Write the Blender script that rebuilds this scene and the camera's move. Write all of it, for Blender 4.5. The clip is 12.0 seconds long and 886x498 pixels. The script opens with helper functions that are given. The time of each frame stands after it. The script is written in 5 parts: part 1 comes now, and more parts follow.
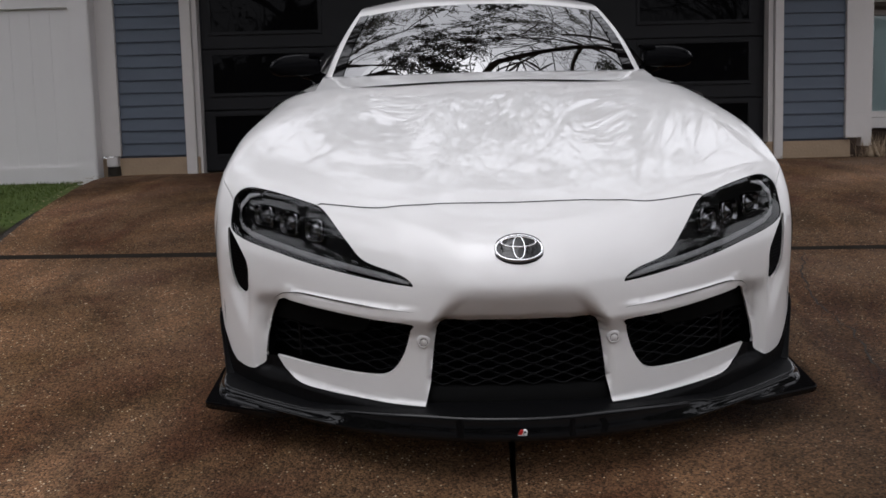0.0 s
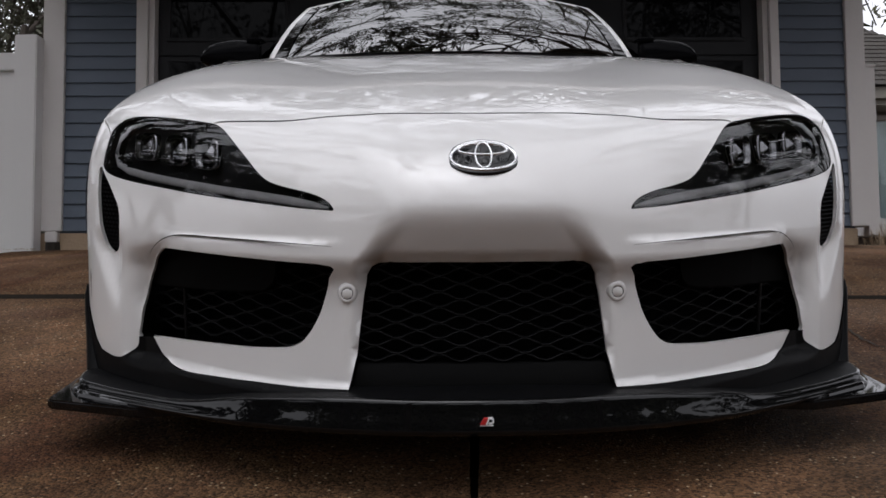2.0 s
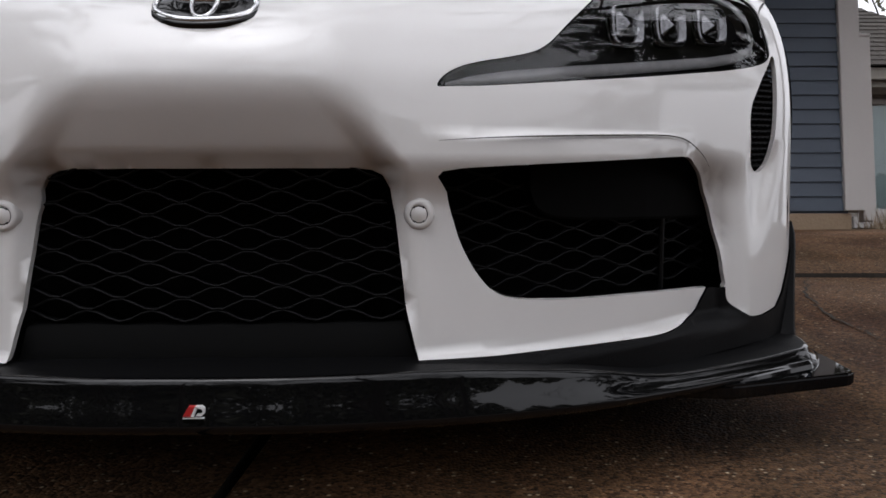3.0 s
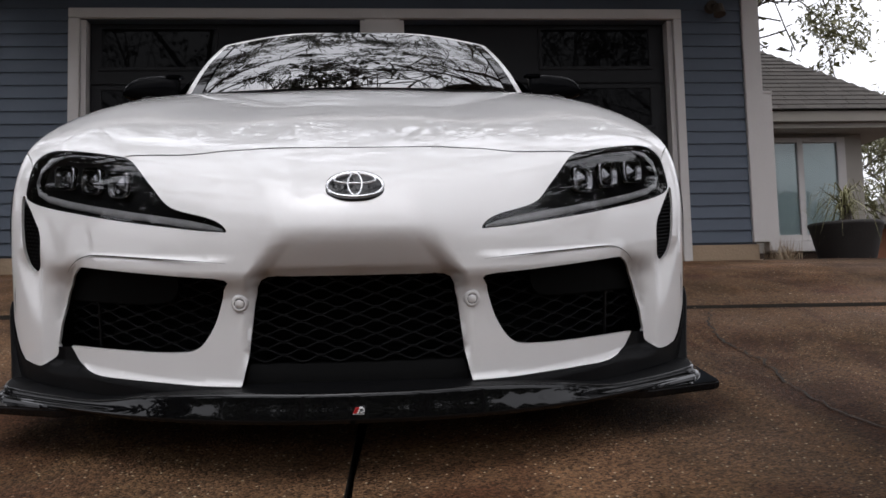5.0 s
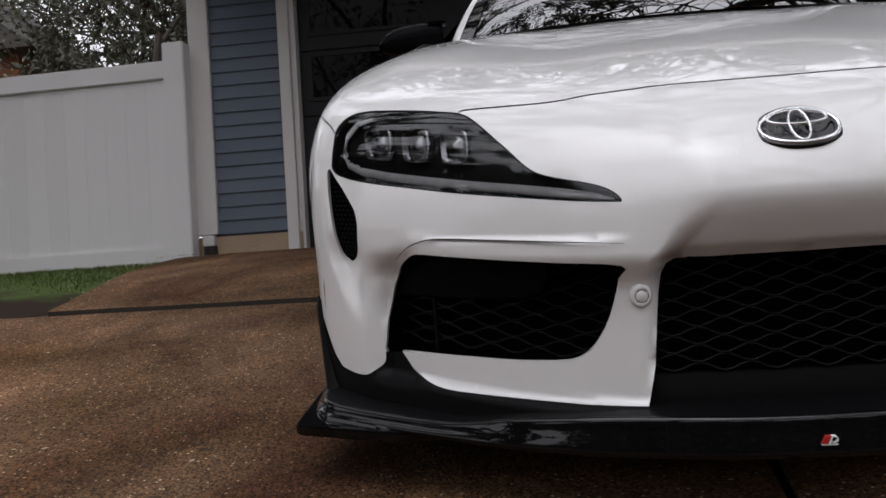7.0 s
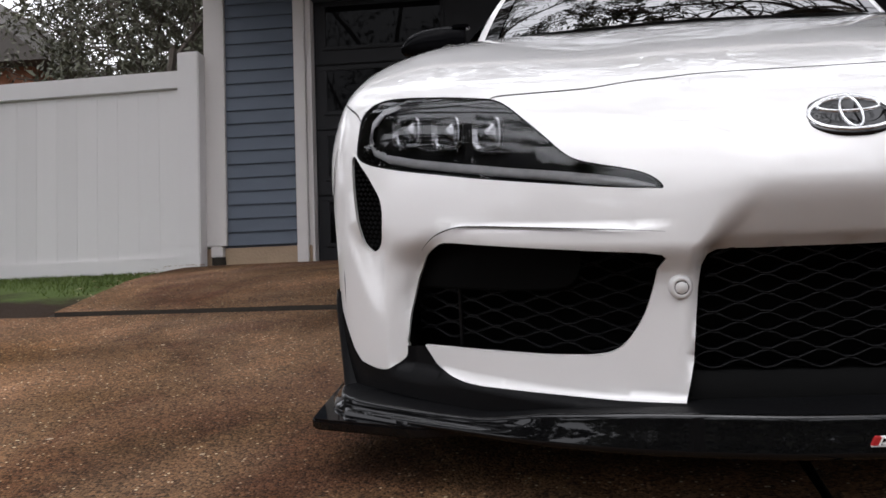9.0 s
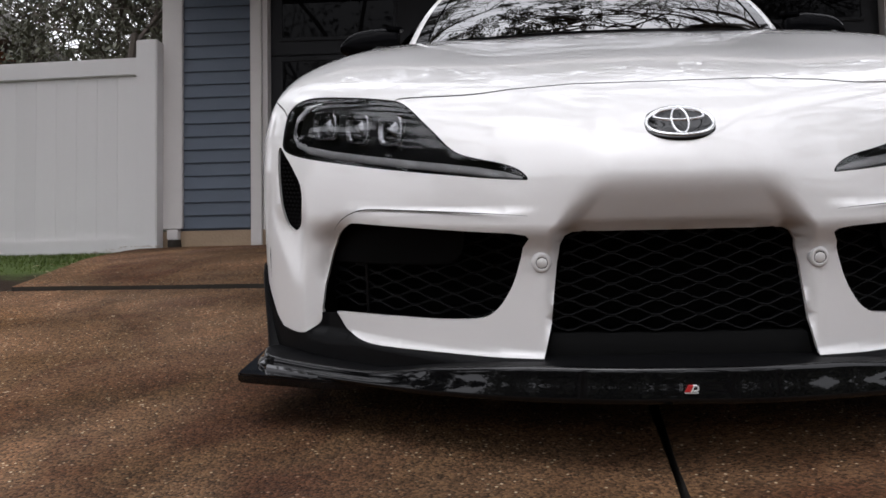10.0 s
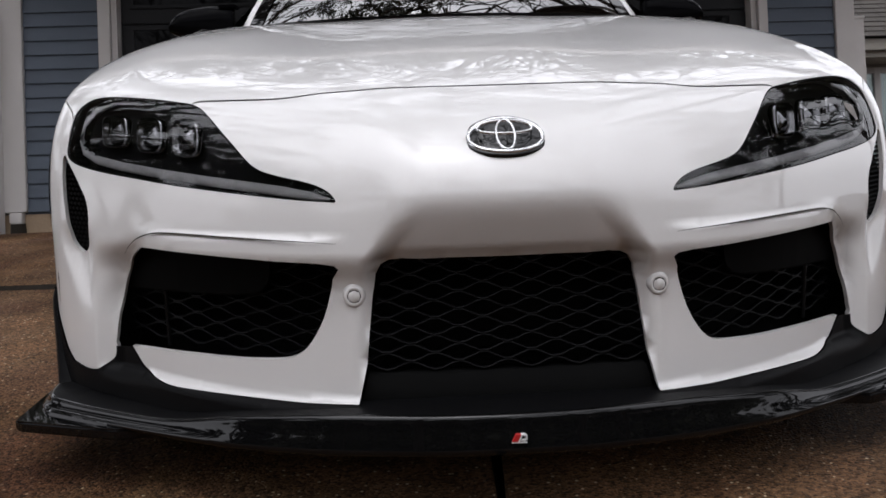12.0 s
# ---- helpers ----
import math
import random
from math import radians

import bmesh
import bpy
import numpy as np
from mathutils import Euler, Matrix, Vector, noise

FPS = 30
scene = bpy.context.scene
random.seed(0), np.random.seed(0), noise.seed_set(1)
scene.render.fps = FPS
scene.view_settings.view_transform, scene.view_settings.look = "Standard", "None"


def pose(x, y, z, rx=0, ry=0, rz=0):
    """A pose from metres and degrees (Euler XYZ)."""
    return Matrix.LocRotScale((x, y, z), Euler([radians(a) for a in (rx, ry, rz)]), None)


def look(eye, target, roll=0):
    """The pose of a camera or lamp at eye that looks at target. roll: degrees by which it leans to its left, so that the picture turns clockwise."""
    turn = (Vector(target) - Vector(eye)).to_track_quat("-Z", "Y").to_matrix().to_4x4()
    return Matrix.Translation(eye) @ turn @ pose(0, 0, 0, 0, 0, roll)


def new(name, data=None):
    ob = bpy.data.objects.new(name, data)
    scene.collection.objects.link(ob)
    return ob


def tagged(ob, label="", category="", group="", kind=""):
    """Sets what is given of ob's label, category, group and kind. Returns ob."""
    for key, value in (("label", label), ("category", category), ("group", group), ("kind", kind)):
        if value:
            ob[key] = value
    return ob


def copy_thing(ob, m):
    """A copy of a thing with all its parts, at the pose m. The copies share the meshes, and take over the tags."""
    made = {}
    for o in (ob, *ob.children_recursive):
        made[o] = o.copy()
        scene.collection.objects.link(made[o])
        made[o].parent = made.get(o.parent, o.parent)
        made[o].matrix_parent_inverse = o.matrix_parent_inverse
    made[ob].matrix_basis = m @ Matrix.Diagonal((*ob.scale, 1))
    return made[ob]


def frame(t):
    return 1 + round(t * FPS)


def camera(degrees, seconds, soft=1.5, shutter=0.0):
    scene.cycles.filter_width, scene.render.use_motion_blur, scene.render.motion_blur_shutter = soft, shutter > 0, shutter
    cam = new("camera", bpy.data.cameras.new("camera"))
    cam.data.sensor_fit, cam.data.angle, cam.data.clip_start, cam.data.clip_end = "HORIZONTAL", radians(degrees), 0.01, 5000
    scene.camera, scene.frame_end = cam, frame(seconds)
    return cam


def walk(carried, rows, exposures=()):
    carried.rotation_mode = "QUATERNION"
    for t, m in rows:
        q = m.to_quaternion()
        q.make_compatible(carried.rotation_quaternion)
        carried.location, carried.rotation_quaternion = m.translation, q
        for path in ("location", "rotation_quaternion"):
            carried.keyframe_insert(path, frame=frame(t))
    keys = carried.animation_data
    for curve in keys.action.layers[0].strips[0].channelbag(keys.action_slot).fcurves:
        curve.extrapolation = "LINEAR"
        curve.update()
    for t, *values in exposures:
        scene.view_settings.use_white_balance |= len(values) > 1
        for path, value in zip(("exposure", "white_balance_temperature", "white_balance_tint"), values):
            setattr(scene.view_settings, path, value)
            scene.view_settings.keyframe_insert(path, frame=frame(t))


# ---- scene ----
cam = camera(51.0, 12.0, soft=1.6, shutter=0.0)
walk(cam, [
    (0.0, pose(-0.225, -2.483, 0.935, 84.28, 1.48, -0.57)),
    (0.5, pose(-0.188, -2.414, 0.620, 87.98, 0.42, -0.85)),
    (1.0, pose(-0.184, -2.395, 0.390, 93.78, 1.01, -0.76)),
    (1.5, pose(-0.148, -2.377, 0.350, 94.86, 0.73, -0.19)),
    (2.0, pose(-0.126, -1.752, 0.383, 93.74, 0.50, -1.46)),
    (2.5, pose(0.159, -1.155, 0.323, 93.62, -0.23, -0.48)),
    (3.0, pose(0.276, -1.115, 0.285, 94.10, 0.35, -1.06)),
    (3.5, pose(0.311, -1.095, 0.287, 94.69, 0.62, -2.96)),
    (3.7, pose(0.314, -1.092, 0.285, 95.20, 0.83, -3.65)),
    (5.3, pose(-0.070, -2.178, 0.350, 94.99, 1.51, -4.74)),
    (5.5, pose(-0.118, -2.180, 0.348, 95.38, 1.60, -3.32)),
    (6.0, pose(-0.180, -2.173, 0.350, 95.78, 1.76, 0.88)),
    (6.5, pose(-0.248, -2.164, 0.318, 95.45, 1.94, 4.79)),
    (7.0, pose(-0.444, -1.530, 0.441, 92.79, 3.62, 5.80)),
    (7.2, pose(-0.514, -1.373, 0.393, 94.92, 3.36, 5.38)),
    (8.8, pose(-0.546, -1.376, 0.406, 94.10, 3.43, 4.77)),
    (9.0, pose(-0.500, -1.467, 0.373, 94.51, 1.96, 5.95)),
    (9.5, pose(-0.423, -1.682, 0.342, 94.20, 1.89, 6.38)),
    (10.0, pose(-0.346, -1.753, 0.325, 93.83, 1.05, 3.69)),
    (10.5, pose(-0.233, -1.768, 0.392, 91.83, 1.39, 1.37)),
    (11.0, pose(-0.093, -2.097, 0.316, 93.76, 1.33, 1.22)),
    (11.5, pose(-0.086, -2.208, 0.299, 94.37, 1.87, 0.48)),
    (12.0, pose(-0.197, -1.530, 0.453, 91.39, 2.30, -3.01)),
], exposures=[
    (0.0, -0.53, 6250, 13), (0.5, -0.47, 6250, 13), (1.5, -0.43, 6250, 13), (2.0, -0.57, 6250, 13), (2.5, -0.85, 6250, 13),
    (3.0, -0.45, 6250, 13), (3.5, -0.15, 6250, 13), (3.7, -0.15, 6250, 13), (5.3, -0.37, 6250, 13), (6.5, -0.45, 6250, 13),
    (7.0, -0.54, 6250, 13), (7.2, -0.52, 6250, 13), (8.8, 0.02, 6250, 13), (9.0, 0.06, 6250, 13), (9.5, 0.10, 6250, 13),
    (10.0, -0.09, 6250, 13), (10.5, -0.15, 6250, 13), (11.0, -0.22, 6250, 13), (11.5, -0.32, 6250, 13), (12.0, -0.31, 6250, 13),
])

# ---------- overcast daylight
world = bpy.data.worlds.new("overcast_sky")
scene.world = world
world.use_nodes = True
wn, wl = world.node_tree.nodes, world.node_tree.links
sky = wn.new("ShaderNodeTexSky")
sky.sky_type, sky.sun_disc, sky.sun_elevation, sky.sun_rotation = "NISHITA", False, radians(66), radians(200)
sky.air_density, sky.dust_density = 1.6, 6.0
veil = wn.new("ShaderNodeHueSaturation")
veil.inputs["Saturation"].default_value, veil.inputs["Value"].default_value = 0.06, 3.2
wl.new(sky.outputs[0], veil.inputs["Color"])
cloud = wn.new("ShaderNodeMix")          # an even cloud layer over the clear sky
cloud.data_type = "RGBA"
cloud.inputs[0].default_value, cloud.inputs[7].default_value = 0.75, (16.0, 16.0, 16.4, 1)
wl.new(veil.outputs[0], cloud.inputs[6])
# an overcast sky is brightest overhead
way, part_z = wn.new("ShaderNodeTexCoord"), wn.new("ShaderNodeSeparateXYZ")
rise = wn.new("ShaderNodeMapRange")
rise.inputs[3].default_value, rise.inputs[4].default_value = 0.80, 1.18
dome = wn.new("ShaderNodeVectorMath")
dome.operation = "SCALE"
wl.new(way.outputs["Generated"], part_z.inputs[0])
wl.new(part_z.outputs[2], rise.inputs[0])
wl.new(cloud.outputs[2], dome.inputs[0])
wl.new(rise.outputs[0], dome.inputs["Scale"])
wl.new(dome.outputs[0], wn["Background"].inputs["Color"])
wn["Background"].inputs["Strength"].default_value = 0.13
sun = new("sun", bpy.data.lights.new("sun", "SUN"))
sun.data.energy, sun.data.angle, sun.data.color = 0.5, radians(60), (1.0, 0.985, 0.97)
sun.matrix_world = look((-3, -5, 12), (0, 2, 0))

SLOPE = math.atan(0.1907)          # the drive falls away from the garage
TILT = Matrix.Rotation(SLOPE, 4, "X")


# ---------- materials
def shade(name, color, rough=0.5, metal=0.0, vary=0.12, scale=6.0, fine=60.0, bump=0.0, coat=0.0, tint=None, spec=0.5, random_tone=0.0, bump_scale=None, stretch=(1, 1, 1), coat_rough=0.03, coat_ior=1.5):
    """A surface with broad and fine variation, fine relief and real gloss."""
    m = bpy.data.materials.new(name)
    m.use_nodes = True
    n, l = m.node_tree.nodes, m.node_tree.links
    b = n["Principled BSDF"]
    b.inputs["Roughness"].default_value, b.inputs["Metallic"].default_value = rough, metal
    b.inputs["Coat Weight"].default_value, b.inputs["Coat Roughness"].default_value = coat, coat_rough
    b.inputs["Specular IOR Level"].default_value = spec
    b.inputs["Coat IOR"].default_value = coat_ior
    co = n.new("ShaderNodeTexCoord")
    mp = n.new("ShaderNodeMapping")
    mp.inputs["Scale"].default_value = stretch
    l.new(co.outputs["Object"], mp.inputs["Vector"])
    big, small = n.new("ShaderNodeTexNoise"), n.new("ShaderNodeTexNoise")
    for t, s, d in ((big, scale, 3), (small, fine, 4)):
        t.inputs["Scale"].default_value, t.inputs["Detail"].default_value = s, d
        l.new(mp.outputs[0], t.inputs["Vector"])
    dark = [c * (1 - vary) for c in color]
    light = [min(1, c * (1 + vary)) for c in (tint or color)]
    mix = n.new("ShaderNodeMix")
    mix.data_type = "RGBA"
    mix.inputs[6].default_value, mix.inputs[7].default_value = (*dark, 1), (*light, 1)
    add = n.new("ShaderNodeMath")
    add.operation = "MULTIPLY_ADD"
    add.inputs[1].default_value = 0.4
    half = n.new("ShaderNodeMath")
    half.operation = "MULTIPLY"
    half.inputs[1].default_value = 0.6
    l.new(big.outputs[0], half.inputs[0])
    l.new(small.outputs[0], add.inputs[0])
    l.new(half.outputs[0], add.inputs[2])
    l.new(add.outputs[0], mix.inputs[0])
    out = mix.outputs[2]
    if random_tone:
        info = n.new("ShaderNodeObjectInfo")
        hsv = n.new("ShaderNodeHueSaturation")
        rng = n.new("ShaderNodeMapRange")
        rng.inputs[3].default_value, rng.inputs[4].default_value = 1 - random_tone, 1 + random_tone
        l.new(info.outputs["Random"], rng.inputs[0])
        l.new(rng.outputs[0], hsv.inputs["Value"])
        l.new(out, hsv.inputs["Color"])
        out = hsv.outputs[0]
    l.new(out, b.inputs["Base Color"])
    if bump:
        bp = n.new("ShaderNodeBump")
        bp.inputs["Strength"].default_value, bp.inputs["Distance"].default_value = bump, 0.01
        src = small
        if bump_scale:
            src = n.new("ShaderNodeTexNoise")
            src.inputs["Scale"].default_value, src.inputs["Detail"].default_value = bump_scale, 5
            l.new(mp.outputs[0], src.inputs["Vector"])
        l.new(src.outputs[0], bp.inputs["Height"])
        l.new(bp.outputs[0], b.inputs["Normal"])
    return m


def concrete_mat():
    """Old exposed-aggregate concrete, damp and stained, with pale pebbles."""
    m = shade("exposed_aggregate_concrete", (0.046, 0.0285, 0.0190), 0.62, vary=0.5, scale=1.9, fine=22, tint=(0.086, 0.0545, 0.0370), bump=0.0, random_tone=0.06, spec=0.10)
    n, l = m.node_tree.nodes, m.node_tree.links
    b = n["Principled BSDF"]
    base = b.inputs["Base Color"].links[0].from_socket
    co = n.new("ShaderNodeTexCoord")
    v = n.new("ShaderNodeTexVoronoi")
    v.inputs["Scale"].default_value = 165
    v2 = n.new("ShaderNodeTexVoronoi")
    v2.inputs["Scale"].default_value = 78
    l.new(co.outputs["Object"], v.inputs["Vector"])
    l.new(co.outputs["Object"], v2.inputs["Vector"])
    # each pebble its own tone
    peb = n.new("ShaderNodeValToRGB")
    peb.color_ramp.elements[0].position, peb.color_ramp.elements[0].color = 0.0, (0.30, 0.28, 0.27, 1)
    peb.color_ramp.elements[1].position, peb.color_ramp.elements[1].color = 1.0, (2.6, 2.35, 2.0, 1)
    sep = n.new("ShaderNodeSeparateColor")
    l.new(v.outputs["Color"], sep.inputs[0])
    l.new(sep.outputs[0], peb.inputs[0])
    mul = n.new("ShaderNodeMix")
    mul.data_type, mul.blend_type = "RGBA", "MULTIPLY"
    mul.inputs[0].default_value = 0.85
    l.new(base, mul.inputs[6])
    l.new(peb.outputs[0], mul.inputs[7])
    # the few pale stones
    sep2 = n.new("ShaderNodeSeparateColor")
    l.new(v2.outputs["Color"], sep2.inputs[0])
    pale = n.new("ShaderNodeValToRGB")
    pale.color_ramp.elements[0].position, pale.color_ramp.elements[1].position = 0.80, 0.90
    l.new(sep2.outputs[1], pale.inputs[0])
    core = n.new("ShaderNodeValToRGB")
    core.color_ramp.elements[0].position, core.color_ramp.elements[0].color = 0.16, (1, 1, 1, 1)
    core.color_ramp.elements[1].position, core.color_ramp.elements[1].color = 0.32, (0, 0, 0, 1)
    l.new(v2.outputs["Distance"], core.inputs[0])
    both = n.new("ShaderNodeMath")
    both.operation = "MULTIPLY"
    l.new(pale.outputs[0], both.inputs[0])
    l.new(core.outputs[0], both.inputs[1])
    mix = n.new("ShaderNodeMix")
    mix.data_type = "RGBA"
    l.new(both.outputs[0], mix.inputs[0])
    l.new(mul.outputs[2], mix.inputs[6])
    mix.inputs[7].default_value = (0.50, 0.42, 0.33, 1)
    # mossy and oily stains
    st = n.new("ShaderNodeTexNoise")
    st.inputs["Scale"].default_value, st.inputs["Detail"].default_value = 1.1, 6
    l.new(co.outputs["Object"], st.inputs["Vector"])
    ramp = n.new("ShaderNodeValToRGB")
    ramp.color_ramp.elements[0].position, ramp.color_ramp.elements[0].color = 0.42, (0, 0, 0, 1)
    ramp.color_ramp.elements[1].position, ramp.color_ramp.elements[1].color = 0.72, (1, 1, 1, 1)
    l.new(st.outputs[0], ramp.inputs[0])
    moss = n.new("ShaderNodeMix")
    moss.data_type, moss.blend_type = "RGBA", "MULTIPLY"
    l.new(ramp.outputs[0], moss.inputs[0])
    l.new(mix.outputs[2], moss.inputs[6])
    moss.inputs[7].default_value = (0.42, 0.39, 0.27, 1)
    # broad dry, worn patches
    dry = n.new("ShaderNodeTexNoise")
    dry.inputs["Scale"].default_value, dry.inputs["Detail"].default_value, dry.inputs["Distortion"].default_value = 0.75, 7, 0.6
    shift = n.new("ShaderNodeMapping")
    shift.inputs["Location"].default_value, shift.inputs["Rotation"].default_value, shift.inputs["Scale"].default_value = (3.1, 1.7, 0), (0, 0, 0.5), (1.0, 0.55, 1.0)
    l.new(co.outputs["Object"], shift.inputs["Vector"])
    l.new(shift.outputs[0], dry.inputs["Vector"])
    worn = n.new("ShaderNodeMapRange")
    worn.inputs[1].default_value, worn.inputs[2].default_value = 0.48, 0.68
    l.new(dry.outputs[0], worn.inputs[0])
    lift = n.new("ShaderNodeMix")
    lift.data_type, lift.blend_type = "RGBA", "MULTIPLY"
    l.new(worn.outputs[0], lift.inputs[0])
    l.new(moss.outputs[2], lift.inputs[6])
    lift.inputs[7].default_value = (1.75, 1.65, 1.55, 1)
    # damp red-brown blotches and olive films
    blot = n.new("ShaderNodeTexNoise")
    blot.inputs["Scale"].default_value, blot.inputs["Detail"].default_value, blot.inputs["Distortion"].default_value = 2.6, 8, 0.8
    l.new(shift.outputs[0], blot.inputs["Vector"])
    tone = n.new("ShaderNodeValToRGB")
    el = tone.color_ramp.elements
    el[0].position, el[0].color = 0.34, (0.58, 0.46, 0.42, 1)
    el[1].position, el[1].color = 0.68, (1.22, 1.16, 1.06, 1)
    mid = el.new(0.50)
    mid.color = (0.92, 0.92, 0.84, 1)
    l.new(blot.outputs[0], tone.inputs[0])
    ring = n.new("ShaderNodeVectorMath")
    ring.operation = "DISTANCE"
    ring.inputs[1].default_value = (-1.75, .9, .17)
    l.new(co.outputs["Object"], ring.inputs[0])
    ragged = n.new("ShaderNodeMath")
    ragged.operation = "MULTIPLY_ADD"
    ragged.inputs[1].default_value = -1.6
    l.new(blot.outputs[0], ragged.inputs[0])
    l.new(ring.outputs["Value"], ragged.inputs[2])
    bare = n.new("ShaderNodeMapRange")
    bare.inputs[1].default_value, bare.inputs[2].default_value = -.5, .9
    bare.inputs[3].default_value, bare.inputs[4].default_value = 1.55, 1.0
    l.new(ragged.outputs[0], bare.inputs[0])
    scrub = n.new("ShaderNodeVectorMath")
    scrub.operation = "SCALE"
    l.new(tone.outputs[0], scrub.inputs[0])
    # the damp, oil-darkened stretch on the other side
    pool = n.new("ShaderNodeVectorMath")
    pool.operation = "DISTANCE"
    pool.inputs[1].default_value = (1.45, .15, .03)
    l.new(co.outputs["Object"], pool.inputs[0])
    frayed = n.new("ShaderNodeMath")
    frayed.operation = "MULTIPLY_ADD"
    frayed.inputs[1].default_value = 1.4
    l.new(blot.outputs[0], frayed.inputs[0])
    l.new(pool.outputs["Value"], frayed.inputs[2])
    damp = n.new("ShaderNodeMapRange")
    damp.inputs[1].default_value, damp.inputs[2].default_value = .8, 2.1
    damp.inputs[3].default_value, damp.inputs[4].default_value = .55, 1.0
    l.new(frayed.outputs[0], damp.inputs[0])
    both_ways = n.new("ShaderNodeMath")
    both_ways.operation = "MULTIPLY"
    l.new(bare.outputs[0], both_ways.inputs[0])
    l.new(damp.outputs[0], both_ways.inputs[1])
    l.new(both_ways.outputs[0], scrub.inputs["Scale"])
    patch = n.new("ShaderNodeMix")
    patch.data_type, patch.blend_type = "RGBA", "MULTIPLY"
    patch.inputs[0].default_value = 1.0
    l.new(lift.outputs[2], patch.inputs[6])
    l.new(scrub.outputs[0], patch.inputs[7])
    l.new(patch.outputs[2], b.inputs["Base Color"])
    wet = n.new("ShaderNodeMapRange")
    wet.inputs[1].default_value, wet.inputs[2].default_value = 0.35, 0.65
    wet.inputs[3].default_value, wet.inputs[4].default_value = 0.62, 0.92
    l.new(st.outputs[0], wet.inputs[0])
    l.new(wet.outputs[0], b.inputs["Roughness"])
    bp = n.new("ShaderNodeBump")
    bp.inputs["Strength"].default_value, bp.inputs["Distance"].default_value = 0.7, 0.006
    bp.invert = True
    l.new(v.outputs["Distance"], bp.inputs["Height"])
    l.new(bp.outputs[0], b.inputs["Normal"])
    return m


def glass_mat(name, color=(1, 1, 1), rough=0.0, see=0.5, ior=1.5):
    """Glass pane: mirror gloss by its facing, clear or dark behind."""
    m = bpy.data.materials.new(name)
    m.use_nodes = True
    n, l = m.node_tree.nodes, m.node_tree.links
    n.remove(n["Principled BSDF"])
    gl, tr = n.new("ShaderNodeBsdfGlossy"), n.new("ShaderNodeBsdfTransparent")
    gl.inputs["Roughness"].default_value = rough
    tr.inputs["Color"].default_value = (*[c * see for c in color], 1)
    fr = n.new("ShaderNodeFresnel")
    fr.inputs["IOR"].default_value = ior
    mix = n.new("ShaderNodeMixShader")
    l.new(fr.outputs[0], mix.inputs[0])
    l.new(tr.outputs[0], mix.inputs[1])
    l.new(gl.outputs[0], mix.inputs[2])
    l.new(mix.outputs[0], n["Material Output"].inputs["Surface"])
    return m


M_PAINT = shade("pearl_white_paint", (0.715, 0.702, 0.69), 0.42, vary=0.015, scale=3, fine=900, coat=1.0, spec=0.2, coat_rough=0.006, coat_ior=1.58)
M_GLOSS = shade("gloss_black_plastic", (0.003, 0.003, 0.0033), 0.03, vary=0.2, fine=40, spec=0.38)
M_SEAL = shade("black_rubber_seal", (0.003, 0.003, 0.003), 0.7, vary=0.2, fine=90, spec=0.05)
M_PIANO = shade("black_mirror_shell", (0.003, 0.003, 0.0035), 0.14, vary=0.2, fine=40, spec=0.02)
M_DARKPANE = shade("dark_door_glass", (0.003, 0.003, 0.0035), 0.02, vary=0.1, fine=10, spec=0.05)
M_SATIN = shade("textured_black_plastic", (0.0038, 0.0038, 0.0042), 0.45, vary=0.3, fine=400, bump=0.15, spec=0.09)
M_MESH = shade("black_grille_plastic", (0.006, 0.006, 0.0064), 0.38, vary=0.2, fine=200, spec=0.13)
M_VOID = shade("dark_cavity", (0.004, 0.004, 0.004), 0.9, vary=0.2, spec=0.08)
M_DARKCHROME = shade("smoked_chrome", (0.22, 0.22, 0.23), 0.10, metal=1.0, vary=0.1, fine=200)
M_CHROME = shade("brushed_chrome", (0.78, 0.78, 0.79), 0.16, metal=1.0, vary=0.04, fine=200)
M_RUBBER = shade("tyre_rubber", (0.02, 0.02, 0.02), 0.8, vary=0.2, fine=120, bump=0.3)
M_RIM = shade("dark_alloy", (0.07, 0.07, 0.075), 0.3, metal=0.9, vary=0.1)
M_RED = shade("red_print", (0.42, 0.02, 0.02), 0.4, vary=0.05)
M_PALE = shade("pale_print", (0.72, 0.72, 0.72), 0.35, vary=0.03)
M_CONCRETE = concrete_mat()
M_JOINT = shade("dirty_joint", (0.022, 0.017, 0.012), 0.95, vary=0.4, fine=80, bump=0.5)
M_SIDING = shade("slate_blue_lap_siding", (0.080, 0.099, 0.131), 0.6, vary=0.10, scale=3, fine=45, bump=0.12, stretch=(1, 1, 6), random_tone=0.05)
M_TRIM = shade("off_white_trim_paint", (0.58, 0.55, 0.53), 0.55, vary=0.06, scale=5, fine=70, bump=0.08)
M_VINYL = shade("white_vinyl", (0.66, 0.638, 0.63), 0.42, vary=0.04, scale=2, fine=40, stretch=(6, 6, 1), random_tone=0.03)
M_FOUND = shade("tan_concrete_footing", (0.33, 0.24, 0.16), 0.85, vary=0.25, scale=5, fine=50, bump=0.4)
M_DOOR = shade("charcoal_door_paint", (0.012, 0.012, 0.0135), 0.5, vary=0.2, scale=4, fine=120, bump=0.08, spec=0.2)
# soffit and ceiling tone with the shade under the eave put into it
M_SOFFIT = shade("shaded_soffit_tone", (0.05, 0.052, 0.058), 0.7, vary=0.2, scale=4, fine=60)
M_ROOF = shade("brown_grey_asphalt_shingle", (0.075, 0.066, 0.058), 0.9, vary=0.3, scale=6, fine=90, bump=0.4, random_tone=0.12)
M_EARTH = shade("bark_mulch_and_soil", (0.045, 0.028, 0.018), 0.95, vary=0.5, scale=8, fine=45, bump=0.9)
